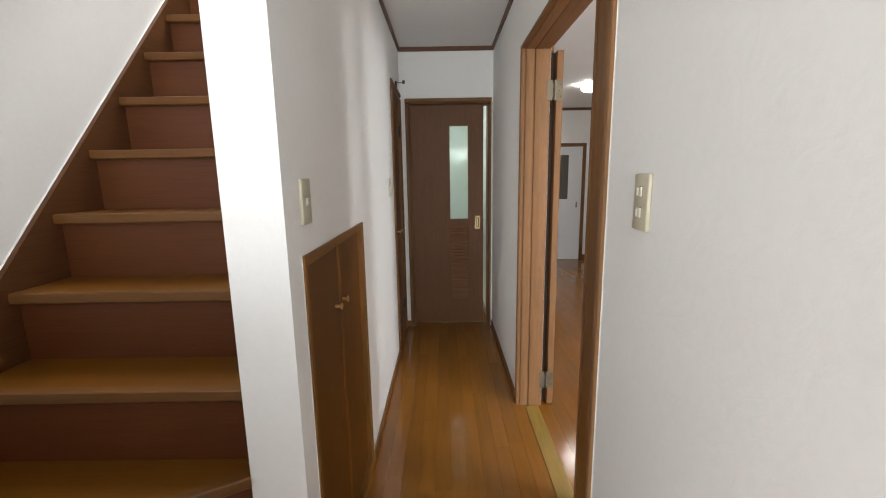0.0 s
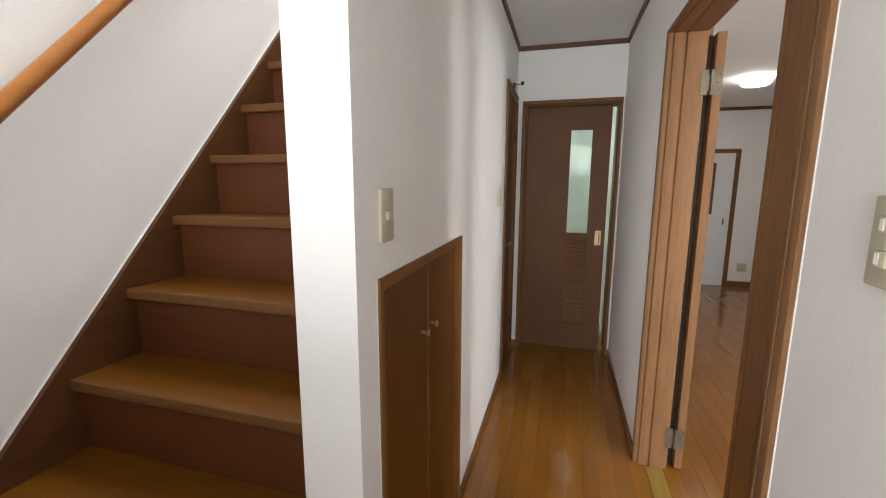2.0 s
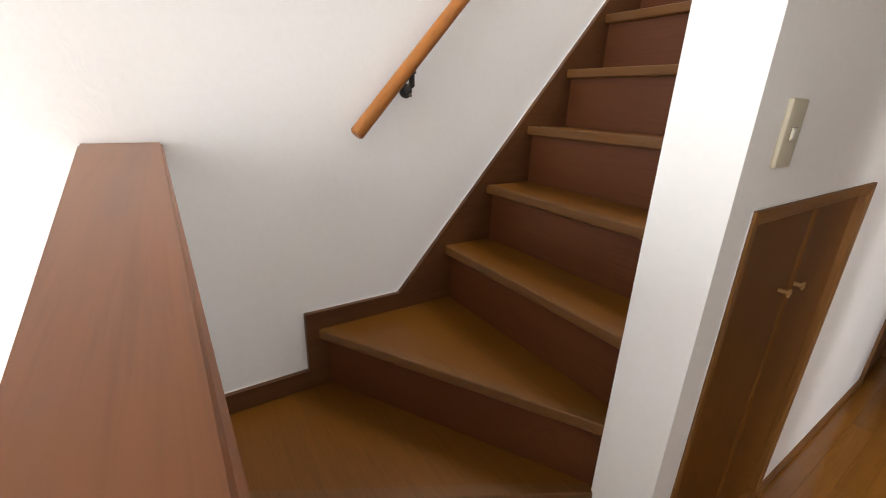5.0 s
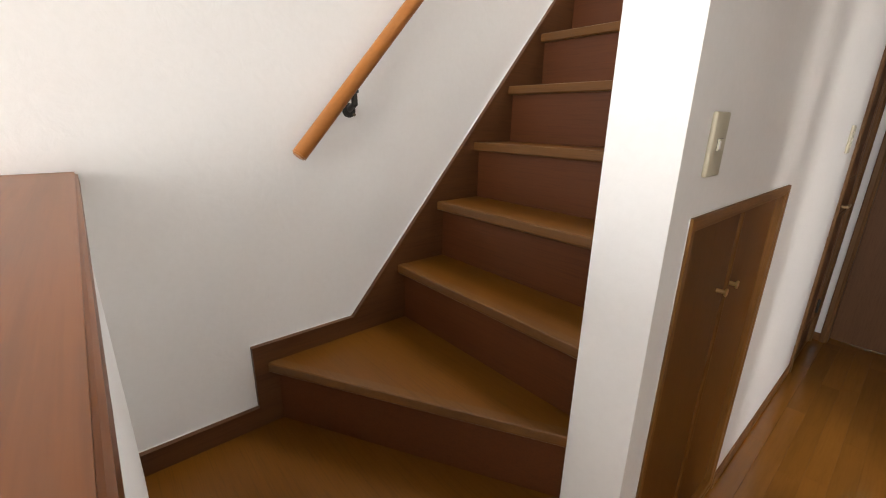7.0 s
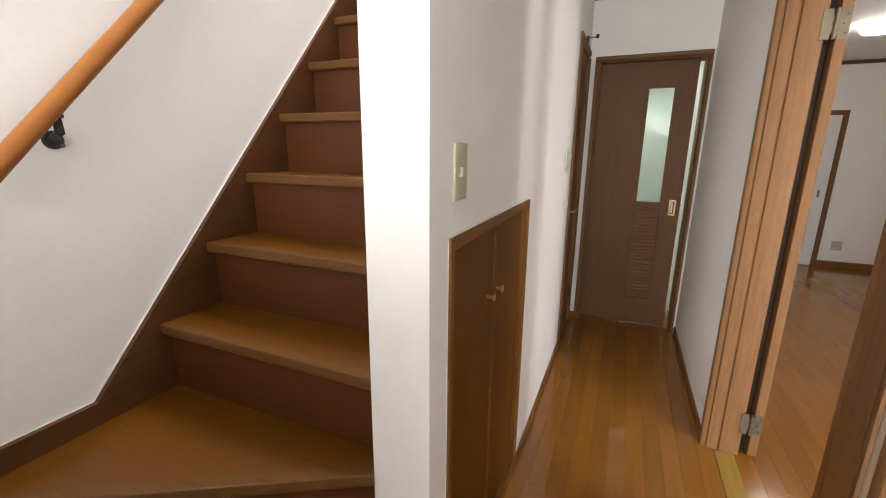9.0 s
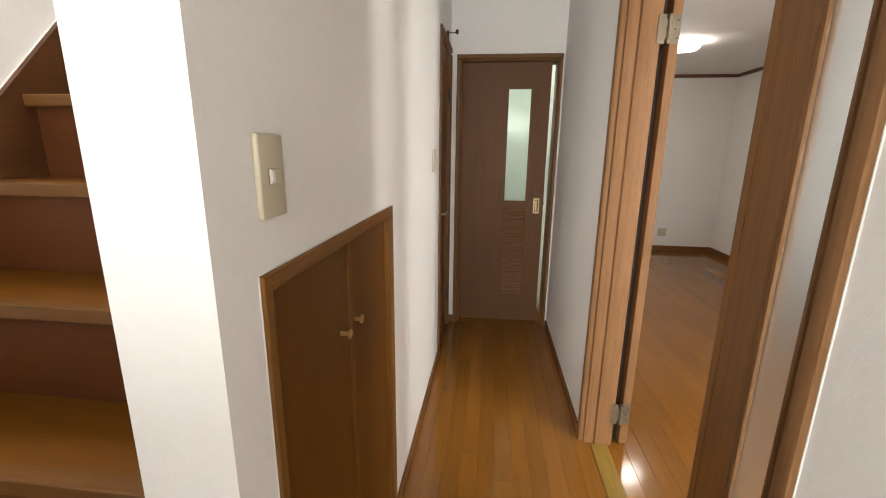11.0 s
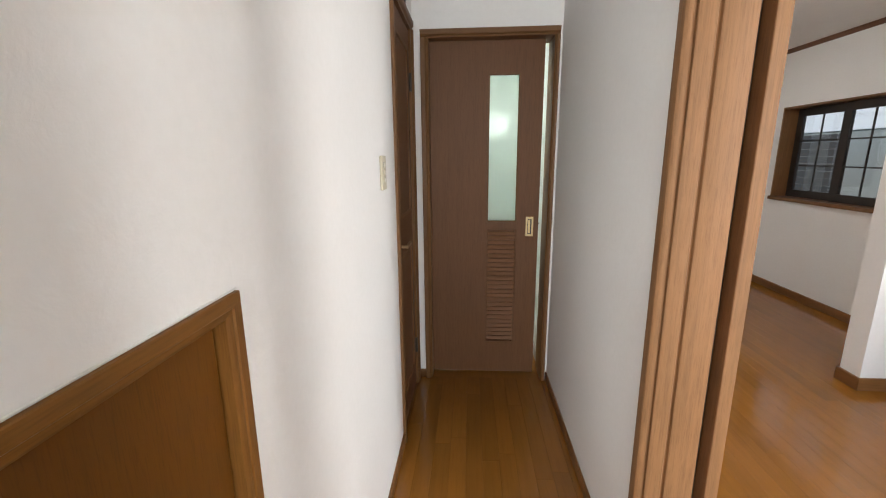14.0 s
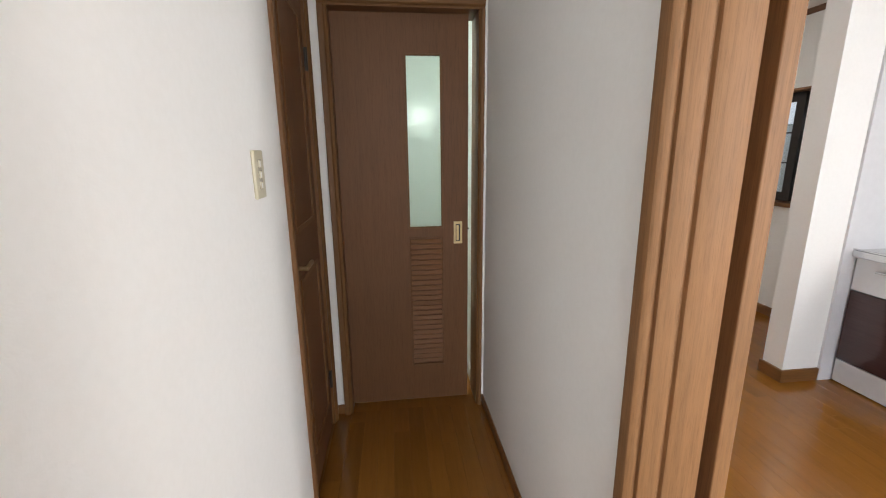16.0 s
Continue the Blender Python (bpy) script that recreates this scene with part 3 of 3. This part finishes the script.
def mitred(ends, at):
    """One casing board whose profile ends run out at 45 degrees in both corners."""
    bm = bmesh.new()
    lo, hi = [[bm.verts.new(at(a, b, e + k * b)) for a, b in hcas] for e, k in ((ends[0], 1), (ends[1], -1))]
    n = len(hcas)
    bm.faces.new(lo)
    bm.faces.new(hi)
    for i in range(n):
        bm.faces.new((lo[i], lo[(i + 1) % n], hi[(i + 1) % n], hi[i]))
    return bm


part("casing_post", mitred((HZ0, HZ1), lambda a, b, s: (XL + a, HY0 + b, s)), M_HCASE, hatch, "", True)
part("casing_post", mitred((HZ0, HZ1), lambda a, b, s: (XL + a, HY1 - b, s)), M_HCASE, hatch, "", True)
part("casing_head", mitred((HY0, HY1), lambda a, b, s: (XL + a, s, HZ1 - b)), M_HCASE_Y, hatch, "", True)
part("casing_sill", mitred((HY0, HY1), lambda a, b, s: (XL + a, s, HZ0 + b)), M_HCASE_Y, hatch, "", True)
part("caulk_line", box(XL, XL + 0.0022, HY0 - 0.003, HY1 + 0.003, HZ1 + 0.0002, HZ1 + 0.0035, 0.0008), M_MARK, hatch, "thin white sealant line")
part("caulk_line", box(XL, XL + 0.0022, HY0 - 0.0022, HY0 - 0.0002, HZ0, HZ1, 0.0008), M_MARK, hatch, "thin white sealant line")
SPLIT = 1.128
for y0, y1, ky in ((0.770, SPLIT - 0.0015, 1.062), (SPLIT + 0.0015, 1.459, 1.148)):
    d = part("cupboard_door", box(-0.395, -0.376, y0, y1, 0.053, 1.1215, 0.002, 2), M_HATCH, hatch, "flush brown door leaf")
    k = part("knob", rod((-0.377, ky, 0.925), (-0.355, ky, 0.925), 0.0055, 14), M_KNOB, d, "small round brass knob", True)
    part("knob_face", rod((-0.357, ky, 0.925), (-0.352, ky, 0.925), 0.0105, 20, None, 0.0115, 0.0012), M_KNOB, k, "", True)
half_round = [(-0.377 + 0.0085 * math.sin(math.pi * k / 10), SPLIT - 0.0105 * math.cos(math.pi * k / 10)) for k in range(11)]
part("meeting_strip", prism(half_round, "z", 0.055, 1.1205), M_STRIP, hatch, "half-round wooden strip over the meeting edge", True)
# Near-black backing that paints the recess shade showing in the gap above the doors.
part("shade_backing", box(-0.470, -0.460, HY0 + 0.035, HY1 - 0.035, 0.05, 1.129), M_DARK, hatch)


# ---------------------------------------------------------------- switches
def switch_plate(name, x, sign, y, z, keys, label, w=0.070, h=0.118):
    """A wall plate on a wall facing sign along x. keys: (dy, dz, width, height, mark_dy)."""
    t = thing(name, (x, y, z), label, "light switch", "wall switches")

    def slab(x0, x1, y0, y1, z0, z1, bev):
        return box(x + sign * x0, x + sign * x1, y + y0, y + y1, z + z0, z + z1, bev, 3)

    part("plate", slab(0.0, 0.009, -w / 2, w / 2, -h / 2, h / 2, 0.0035), M_PLATE, t, "", True)
    if len(keys) > 2:
        part("insert", slab(0.0080, 0.0094, -0.0135, 0.0135, -0.037, 0.037, 0.0004), M_INSERT, t, "grey insert behind the rockers")
    for dy, dz, kw, kh, mdy in keys:
        part("surround", slab(0.0085, 0.0096, dy - kw / 2 - 0.0006, dy + kw / 2 + 0.0006, dz - kh / 2 - 0.0006, dz + kh / 2 + 0.0006, 0.0002), M_DARK, t)
        k = part("rocker", slab(0.0085, 0.0125, dy - kw / 2, dy + kw / 2, dz - kh / 2, dz + kh / 2, 0.001), M_KEY, t, "", True)
        part("indicator", slab(0.012, 0.0132, dy + mdy - 0.004, dy + mdy + 0.004, dz - kh * 0.36, dz + kh * 0.36, 0.0004), M_MARK, k)
    return t


switch_plate("wall_switch", XL, 1, 0.780, 1.292, [(0.003, 0.0, 0.028, 0.021, -0.009)], "beige wall switch plate with one rocker, above the hatch", 0.068, 0.115)
switch_plate("wall_switch", XL, 1, 2.448, 1.274, [(0.0, 0.026, 0.024, 0.018, -0.006), (0.0, 0.0, 0.024, 0.018, -0.006), (0.0, -0.026, 0.024, 0.018, -0.006)],
             "beige wall switch plate with three rockers, beside the narrow door")
switch_plate("wall_switch", XR, -1, 0.600, 1.291, [(0.002, 0.022, 0.020, 0.021, 0.005), (0.002, -0.022, 0.020, 0.021, 0.005)], "beige wall switch plate with two rockers, beside the doorway", 0.064)

# ---------------------------------------------------------------- staircase
stairs = thing("staircase", (-0.88, 0.6, 0.0), "steep dark brown wooden staircase with winding lower steps", "staircase")
RISE, RUN = 0.2078, 0.178
XI, XO = XLS, XSTAIR + 0.020     # inner wall, face of the wall stringer
PX, PY = XLS, YWALL              # winders turn about the wall's corner
THICK, LIP = 0.030, 0.018


def tread(outline, nose, z):
    """A tread board of a given outline, and its rounded nosing along the front edge."""
    bm = prism(outline, "z", z - THICK, z)
    t = part("tread", bm, M_TREAD, stairs)
    (ax, ay), (bx, by) = nose
    d = Vector((bx - ax, by - ay, 0.0)).normalized()
    out = Vector((-d.y, d.x, 0.0))
    bm = bmesh.new()
    prof = [(0.0, -THICK), (0.006, -THICK), (0.010, -THICK + 0.004), (0.010, -0.004), (0.009, -0.001), (0.006, 0.0012), (-0.022, 0.0012), (-0.022, 0.0)]
    rows = []
    for e in ((ax, ay), (bx, by)):
        rows.append([bm.verts.new((e[0] + out.x * p, e[1] + out.y * p, z + q)) for p, q in prof])
    n = len(prof)
    for i in range(n):
        bm.faces.new((rows[0][i], rows[0][(i + 1) % n], rows[1][(i + 1) % n], rows[1][i]))
    bm.faces.new(rows[0])
    bm.faces.new(rows[1])
    part("nosing", bm, M_NOSE_LIT, t, "front edge coloured lighter for the light it catches", True)


def riser(p, q, z0, z1, set_back=LIP):
    """A riser board between two plan points, set back under the nosing."""
    d = Vector((q[0] - p[0], q[1] - p[1], 0.0)).normalized()
    inn = Vector((d.y, -d.x, 0.0))
    a, b = Vector((*p, 0.0)) + inn * set_back, Vector((*q, 0.0)) + inn * set_back
    c, e = b + inn * 0.012, a + inn * 0.012
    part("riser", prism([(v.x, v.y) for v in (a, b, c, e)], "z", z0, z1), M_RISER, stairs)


Y2 = -0.132                       # face of the half wall
# first step straight across, then two winders
n2x = PX - (PY - Y2) / math.tan(radians(60))
n3y = PY - (PX - XO) * math.tan(radians(30))
Y4 = 0.690
tread([(PX, Y2), (PX, PY), (PX - 0.06, PY), (n2x - 0.07, Y2)], ((PX, PY), (PX, Y2)), RISE)
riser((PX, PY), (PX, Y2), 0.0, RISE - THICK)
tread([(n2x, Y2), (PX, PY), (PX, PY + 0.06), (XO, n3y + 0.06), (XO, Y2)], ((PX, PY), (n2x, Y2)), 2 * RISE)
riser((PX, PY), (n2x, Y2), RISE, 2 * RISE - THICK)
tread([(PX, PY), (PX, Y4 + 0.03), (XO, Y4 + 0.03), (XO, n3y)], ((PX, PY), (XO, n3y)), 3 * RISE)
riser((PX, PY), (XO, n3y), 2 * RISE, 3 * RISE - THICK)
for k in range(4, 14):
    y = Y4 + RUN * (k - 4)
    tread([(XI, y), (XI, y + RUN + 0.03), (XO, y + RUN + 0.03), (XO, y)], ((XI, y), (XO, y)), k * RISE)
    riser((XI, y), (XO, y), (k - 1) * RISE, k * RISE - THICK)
slope = 1.138
bend, ztop = 0.497, 0.685
far = 2.595
string = [(Y2, 0.0), (Y2, 0.482), (0.168, 0.482), (0.168, ztop), (bend, ztop), (far, ztop + slope * (far - bend)), (far, 0.0)]
part("wall_stringer", prism(string, "x", XSTAIR + 0.001, XO), M_STRING, stairs, "dark stringer board along the wall")
edge = 0.0011
cap_line = [(Y2, 0.482), (0.168 + edge, 0.482), (0.168 + edge, ztop), (bend, ztop), (far, ztop + slope * (far - bend)),
            (far, ztop + slope * (far - bend) + edge), (bend - 0.002, ztop + edge), (0.168, ztop + edge), (0.168, 0.482 + edge), (Y2, 0.482 + edge)]
part("caulk_line", prism(cap_line, "x", XSTAIR + 0.0005, XSTAIR + 0.004), M_MARK, stairs, "thin white sealant line above the stringer")

# handrail
rail = thing("handrail", (-1.20, 0.6, 1.3), "round orange-brown wooden handrail on dark wall brackets", "handrail")
rp0 = Vector((-1.205, 0.337, 1.226))
rdir = Vector((0.0, 1.0, 1.115)).normalized()
part("bar", rod(rp0, rp0 + rdir * 2.6, 0.0205, 24, None, None, 0.004), M_RAIL, rail, "", True)
for s in (0.262, 1.17, 2.07):
    c = rp0 + rdir * s
    b = part("bracket", rod((XSTAIR, c.y + 0.012, c.z - 0.072), (XSTAIR + 0.010, c.y + 0.012, c.z - 0.072), 0.021, 24, None, None, 0.003), M_BRONZE, rail, "dark metal wall bracket", True)
    part("arm", rod((XSTAIR + 0.006, c.y + 0.012, c.z - 0.070), (-1.208, c.y + 0.004, c.z - 0.055), 0.009, 12), M_BRONZE, b, "", True)
    part("arm", rod((-1.208, c.y + 0.004, c.z - 0.058), (-1.205, c.y, c.z - 0.012), 0.009, 12), M_BRONZE, b, "", True)
    part("saddle", box(-1.215, -1.195, c.y - 0.010, c.y + 0.012, c.z - 0.026, c.z - 0.016, 0.002), M_BRONZE, b)
    part("screw", rod((XSTAIR + 0.009, c.y + 0.026, c.z - 0.084), (XSTAIR + 0.012, c.y + 0.026, c.z - 0.084), 0.005, 10), M_STEEL, b)

# ---------------------------------------------------------------- big room
lamp = thing("ceiling_light", (1.63, 4.50, ZR), "round white ceiling light, switched on", "lamp")
part("base", rod((1.63, 4.50, ZR - 0.015), (1.63, 4.50, ZR), 0.09, 32), M_WHITE, lamp, "", True)
part("diffuser", rod((1.63, 4.50, ZR - 0.065), (1.63, 4.50, ZR - 0.015), 0.110, 40, None, 0.120, 0.012), M_LAMP, lamp, "glowing round diffuser", True)

room_door = thing("door_4", (1.70, YN, 0.0), "white door with dark glazing in a brown frame", "door")
tagged(room_door, kind="structure")
for x0, x1, z0, z1 in ((1.225, 1.273, 0.0, 1.778), (2.100, 2.152, 0.0, 1.778), (1.273, 2.100, 1.728, 1.778)):
    part("frame", box(x0, x1, YN - 0.022, YN - 0.0005, z0, z1, 0.003), M_DFRAME, room_door)
rl = part("leaf", panel_wall("y", YN - 0.016, YN - 0.0008, 1.275, 2.098, 0.012, 1.726, [(1.55, 1.893, 0.945, 1.605)]), M_WHITE, room_door, "white painted leaf")
part("pane", box(1.55, 1.893, YN - 0.010, YN - 0.002, 0.945, 1.605), M_BLIND, rl, "dark glazed panel")
part("pull", box(2.020, 2.040, YN - 0.021, YN - 0.0155, 0.815, 0.895, 0.002), M_STEEL, rl, "small metal pull")

socket = thing("wall_socket", (2.308, YN, 0.26), "beige double wall socket above the skirting", "socket")
part("plate", box(2.256, 2.360, YN - 0.009, YN - 0.0005, 0.205, 0.312, 0.003, 2), M_PLATE, socket, "", True)
for zz in (0.235, 0.282):
    part("outlet", box(2.289, 2.327, YN - 0.0105, YN - 0.0085, zz - 0.016, zz + 0.016, 0.001), M_KEY, socket)
vent = thing("wall_cover", (XE, 5.51, 2.01), "small beige rectangular cover plate high on the wall", "cover plate")
part("plate", box(XE - 0.010, XE - 0.0005, 5.475, 5.545, 1.955, 2.065, 0.003, 2), M_PLATE, vent, "", True)
part("cap", box(XE - 0.014, XE - 0.0095, 5.493, 5.527, 1.975, 2.045, 0.002, 2), M_PLATE, vent)

win = thing("window_1", (XE, 4.70, 0.91), "recessed window with brown metal sashes and glazing bars", "window")
tagged(win, kind="structure")
WY0, WY1, WZ0, WZ1, WX = 3.98, 5.392, 0.915, 1.757, XE + 0.155
part("lining", box(XE - 0.012, WX, WY1 - 0.018, WY1, WZ0 + 0.0, WZ1, 0.002), M_OAK_V, win, "light wooden reveal board")
part("lining", box(XE - 0.012, WX, WY0, WY0 + 0.018, WZ0 + 0.0, WZ1, 0.002), M_OAK_V, win, "light wooden reveal board")
part("head", box(XE - 0.012, WX, WY0 + 0.018, WY1 - 0.018, WZ1 - 0.018, WZ1, 0.002), M_DFRAME, win)
part("window_sill", box(XE - 0.030, WX, WY0 - 0.012, WY1 + 0.012, WZ0 - 0.030, WZ0 + 0.002, 0.004, 2), M_DFRAME, win, "dark brown wooden sill")


def sash(y0, y1, x):
    z0, z1, w = WZ0 + 0.003, WZ1 - 0.0185, 0.068
    s = part("sash", panel_wall("x", x, x + 0.028, y0, y1, z0, z1, [(y0 + w, y1 - w, z0 + w, z1 - w)]), M_ALU, win, "brown metal sliding sash")
    part("pane", box(x + 0.011, x + 0.015, y0 + w, y1 - w, z0 + w, z1 - w), M_CLEAR, s, "clear glass pane").visible_shadow = False
    ym = (y0 + y1) / 2
    part("glazing_bar", box(x + 0.008, x + 0.019, ym - 0.006, ym + 0.006, z0 + w, z1 - w), M_ALU, s)
    for f in (1 / 3, 2 / 3):
        zz = z0 + w + (z1 - z0 - 2 * w) * f
        part("glazing_bar", box(x + 0.0085, x + 0.0185, y0 + w, y1 - w, zz - 0.006, zz + 0.006), M_ALU, s)


sash(WY0 + 0.02, 4.350, WX - 0.036)
sash(4.285, 4.812, WX - 0.072)
sash(4.800, WY1 - 0.019, WX - 0.036)
part("outer_wall_return", box(XE + 0.12, WX, WY1, WY1 + 0.06, WZ0 - 0.05, WZ1 + 0.05), M_OUTWALL, win)
part("outer_wall_return", box(XE + 0.12, WX, WY0 - 0.06, WY0, WZ0 - 0.05, WZ1 + 0.05), M_OUTWALL, win)

kitchen = thing("kitchen_unit", (2.75, 2.2, 0.0), "kitchen unit with white drawers, dark maroon doors and white plinth", "kitchen cabinet")
KX, KY0, KY1 = 2.472, 0.70, 3.274
part("carcass", box(KX + 0.02, XE - 0.002, KY0, KY1, 0.02, 0.745), M_KWHITE, kitchen)
for i in range(4):
    y0, y1 = KY1 - 0.65 * (i + 1), KY1 - 0.65 * i
    part("plinth_drawer", box(KX + 0.004, KX + 0.022, y0 + 0.002, y1 - 0.002, 0.008, 0.140, 0.002), M_KWHITE, kitchen)
    dr = part("drawer_front", box(KX, KX + 0.020, y0 + 0.002, y1 - 0.002, 0.560, 0.742, 0.003, 2), M_KWHITE, kitchen)
    hb = rod((KX - 0.022, y0 + 0.12, 0.690), (KX - 0.022, y1 - 0.12, 0.690), 0.006, 12)
    rod((KX - 0.022, y0 + 0.16, 0.690), (KX, y0 + 0.16, 0.690), 0.004, 10, hb)
    rod((KX - 0.022, y1 - 0.16, 0.690), (KX, y1 - 0.16, 0.690), 0.004, 10, hb)
    part("handle", hb, M_STEELTOP, dr, "steel bar handle", True)
    part("door_front", box(KX, KX + 0.020, y0 + 0.002, y1 - 0.002, 0.146, 0.556, 0.003, 2), M_KDARK, kitchen, "glossy dark maroon front")
worktop = thing("worktop", (2.72, 2.2, 0.745), "stainless steel kitchen worktop with a raised rim", "worktop")
part("slab", box(KX - 0.030, XE - 0.002, KY0, KY1 + 0.006, 0.7455, 0.785, 0.006, 3), M_STEELTOP, worktop, "", True)
part("rim", box(KX - 0.030, KX - 0.018, KY0, KY1 + 0.006, 0.785, 0.792, 0.002, 2), M_STEELTOP, worktop, "", True)

floor_hatch = thing("floor_hatch", (1.89, 2.07, 0.0), "wooden underfloor storage lid in a dark metal frame", "floor hatch")
FX0, FX1, FY0, FY1 = 1.585, 2.195, 1.760, 2.370
for x0, x1, y0, y1 in ((FX0, FX1, FY1 - 0.016, FY1), (FX0, FX1, FY0, FY0 + 0.016), (FX0, FX0 + 0.016, FY0 + 0.016, FY1 - 0.016), (FX1 - 0.016, FX1, FY0 + 0.016, FY1 - 0.016)):
    part("frame_bar", box(x0, x1, y0, y1, 0.0, 0.0045, 0.001), M_ALU, floor_hatch)
for k in range(7):
    w = (FX1 - FX0 - 0.036) / 7
    part("lid_strip", box(FX0 + 0.018 + w * k, FX0 + 0.018 + w * (k + 1) - 0.0008, FY0 + 0.018, FY1 - 0.018, 0.0, 0.004, 0.0008), M_FLOOR, floor_hatch)

# ---------------------------------------------------------------- washroom behind the sliding door
# Unseen lamp, added so the door gap and pane look evenly bright.
wl = thing("ceiling_light", (-0.72, 4.05, ZC), "unseen round fill light added to brighten the washroom", "lamp")
part("diffuser", rod((-0.72, 4.05, ZC - 0.07), (-0.72, 4.05, ZC), 0.11, 32, None, 0.12, 0.012), M_WFILL, wl, "glowing round diffuser", True)
ml = thing("wall_lamp", (0.19, 4.70, 1.58), "small white globe wall lamp in the washroom, switched on", "lamp")
part("base", rod((0.19, 4.699, 1.58), (0.19, 4.675, 1.58), 0.045, 24, None, None, 0.004), M_KWHITE, ml, "", True)
globe = bmesh.new()
bmesh.ops.create_uvsphere(globe, u_segments=24, v_segments=14, radius=0.055, matrix=Matrix.Translation((0.19, 4.635, 1.58)))
part("globe", globe, M_GLOBE, ml, "glowing white glass globe", True)

# ---------------------------------------------------------------- outside the window
structure("ground", box(XE + 0.14, 60, -40, 60, -0.56, -0.50), M_GROUND, "grey gravel ground outside the house", "ground")
nb = thing("neighbouring_house", (5.3, 6.0, -0.5), "pale grey rendered wall of the neighbouring house", "house")
part("wall", box(5.3, 5.5, -1.0, 16.0, -0.5, 1.64), M_OUTWALL, nb)
part("upper_wall", box(5.28, 5.5, -1.0, 16.0, 1.644, 4.60), M_WHITE, nb, "white boarded upper wall")
screen = thing("slatted_screen", (4.35, 7.4, -0.5), "dark slatted screen outside the window", "screen")
for z in range(14):
    zz = 0.30 + 0.09 * z
    part("slat", box(4.35, 4.37, 6.40, 8.40, zz, zz + 0.086, 0.003), M_OUTDARK, screen)
for yy in (6.40, 7.35, 8.35):
    part("post", box(4.37, 4.42, yy, yy + 0.05, -0.5, 1.57, 0.003), M_OUTDARK, screen)

# ---------------------------------------------------------------- floors
floor = structure("floor", box(XSTAIR, XR + 0.008, -3.30, YEND, -0.10, -0.006), M_FLOORGAP, "glossy orange-brown wooden strip floor of the corridor", "floor")
floor_room = structure("floor_room", box(XR + 0.009, XE, -0.5, YN, -0.10, -0.006), M_FLOORGAP, "glossy orange-brown wooden strip floor of the big room", "floor")
floor_wash = structure("floor_washroom", box(-1.3, 0.402, YEND + 0.001, 4.70, -0.10, -0.003), M_FLOOR, "wooden washroom floor", "floor")
structure("floor_toilet", box(-1.2, XLS, 2.72, YEND, -0.006, -0.001), M_FLOOR, "plain toilet floor", "floor")

plank_meshes = {}


def plank(parent, x0, x1, y0, y1):
    """One floor strip with eased upper edges; alike strips share a mesh."""
    w, l = round(x1 - x0, 3), round(y1 - y0, 3)
    if (w, l) not in plank_meshes:
        g, e = 0.00015, 0.0005
        a, b = w / 2 - g, l / 2 - g
        verts = [(sx * a, sy * b, -0.006) for sx, sy in ((-1, -1), (1, -1), (1, 1), (-1, 1))]
        verts += [(sx * a, sy * b, -e) for sx, sy in ((-1, -1), (1, -1), (1, 1), (-1, 1))]
        verts += [(sx * (a - e), sy * (b - e), 0.0) for sx, sy in ((-1, -1), (1, -1), (1, 1), (-1, 1))]
        faces = [(8, 9, 10, 11)] + [(r + i, r + (i + 1) % 4, r + 4 + (i + 1) % 4, r + 4 + i) for r in (0, 4) for i in range(4)]
        me = bpy.data.meshes.new("plank")
        me.from_pydata(verts, [], faces)
        me.materials.append(M_FLOOR)
        plank_meshes[w, l] = me
    ob = new("plank", plank_meshes[w, l])
    ob.parent = parent
    ob.location = ((x0 + x1) / 2, (y0 + y1) / 2, 0.0)


def lay(parent, x0, x1, y0, y1, wide, long, start):
    """Strips along y in a staggered bond."""
    n = max(1, round((x1 - x0) / wide))
    w = (x1 - x0) / n
    for i in range(n):
        y = y0 - long * ((start + i * 0.37 + (i % 3) * 0.21) % 1.0)
        while y < y1 - 0.01:
            a, b = max(y, y0), min(y + long, y1)
            if b - a > 0.03:
                plank(parent, x0 + i * w, x0 + (i + 1) * w, a, b)
            y += long


lay(floor, XL, 0.453, -0.60, YEND, 0.0755, 0.909, 0.2)
lay(floor, XL - 0.0, XR, -3.30, -0.60, 0.0755, 0.909, 0.6)
lay(floor, XSTAIR, XL, -3.30, -0.26, 0.1, 1.2, 0.1)
lay(floor, XLS, XL, -0.135, 0.645, 0.0755, 0.909, 0.4)
lay(floor_room, 0.531, XE, -0.5, YN, 0.0755, 1.8, 0.3)
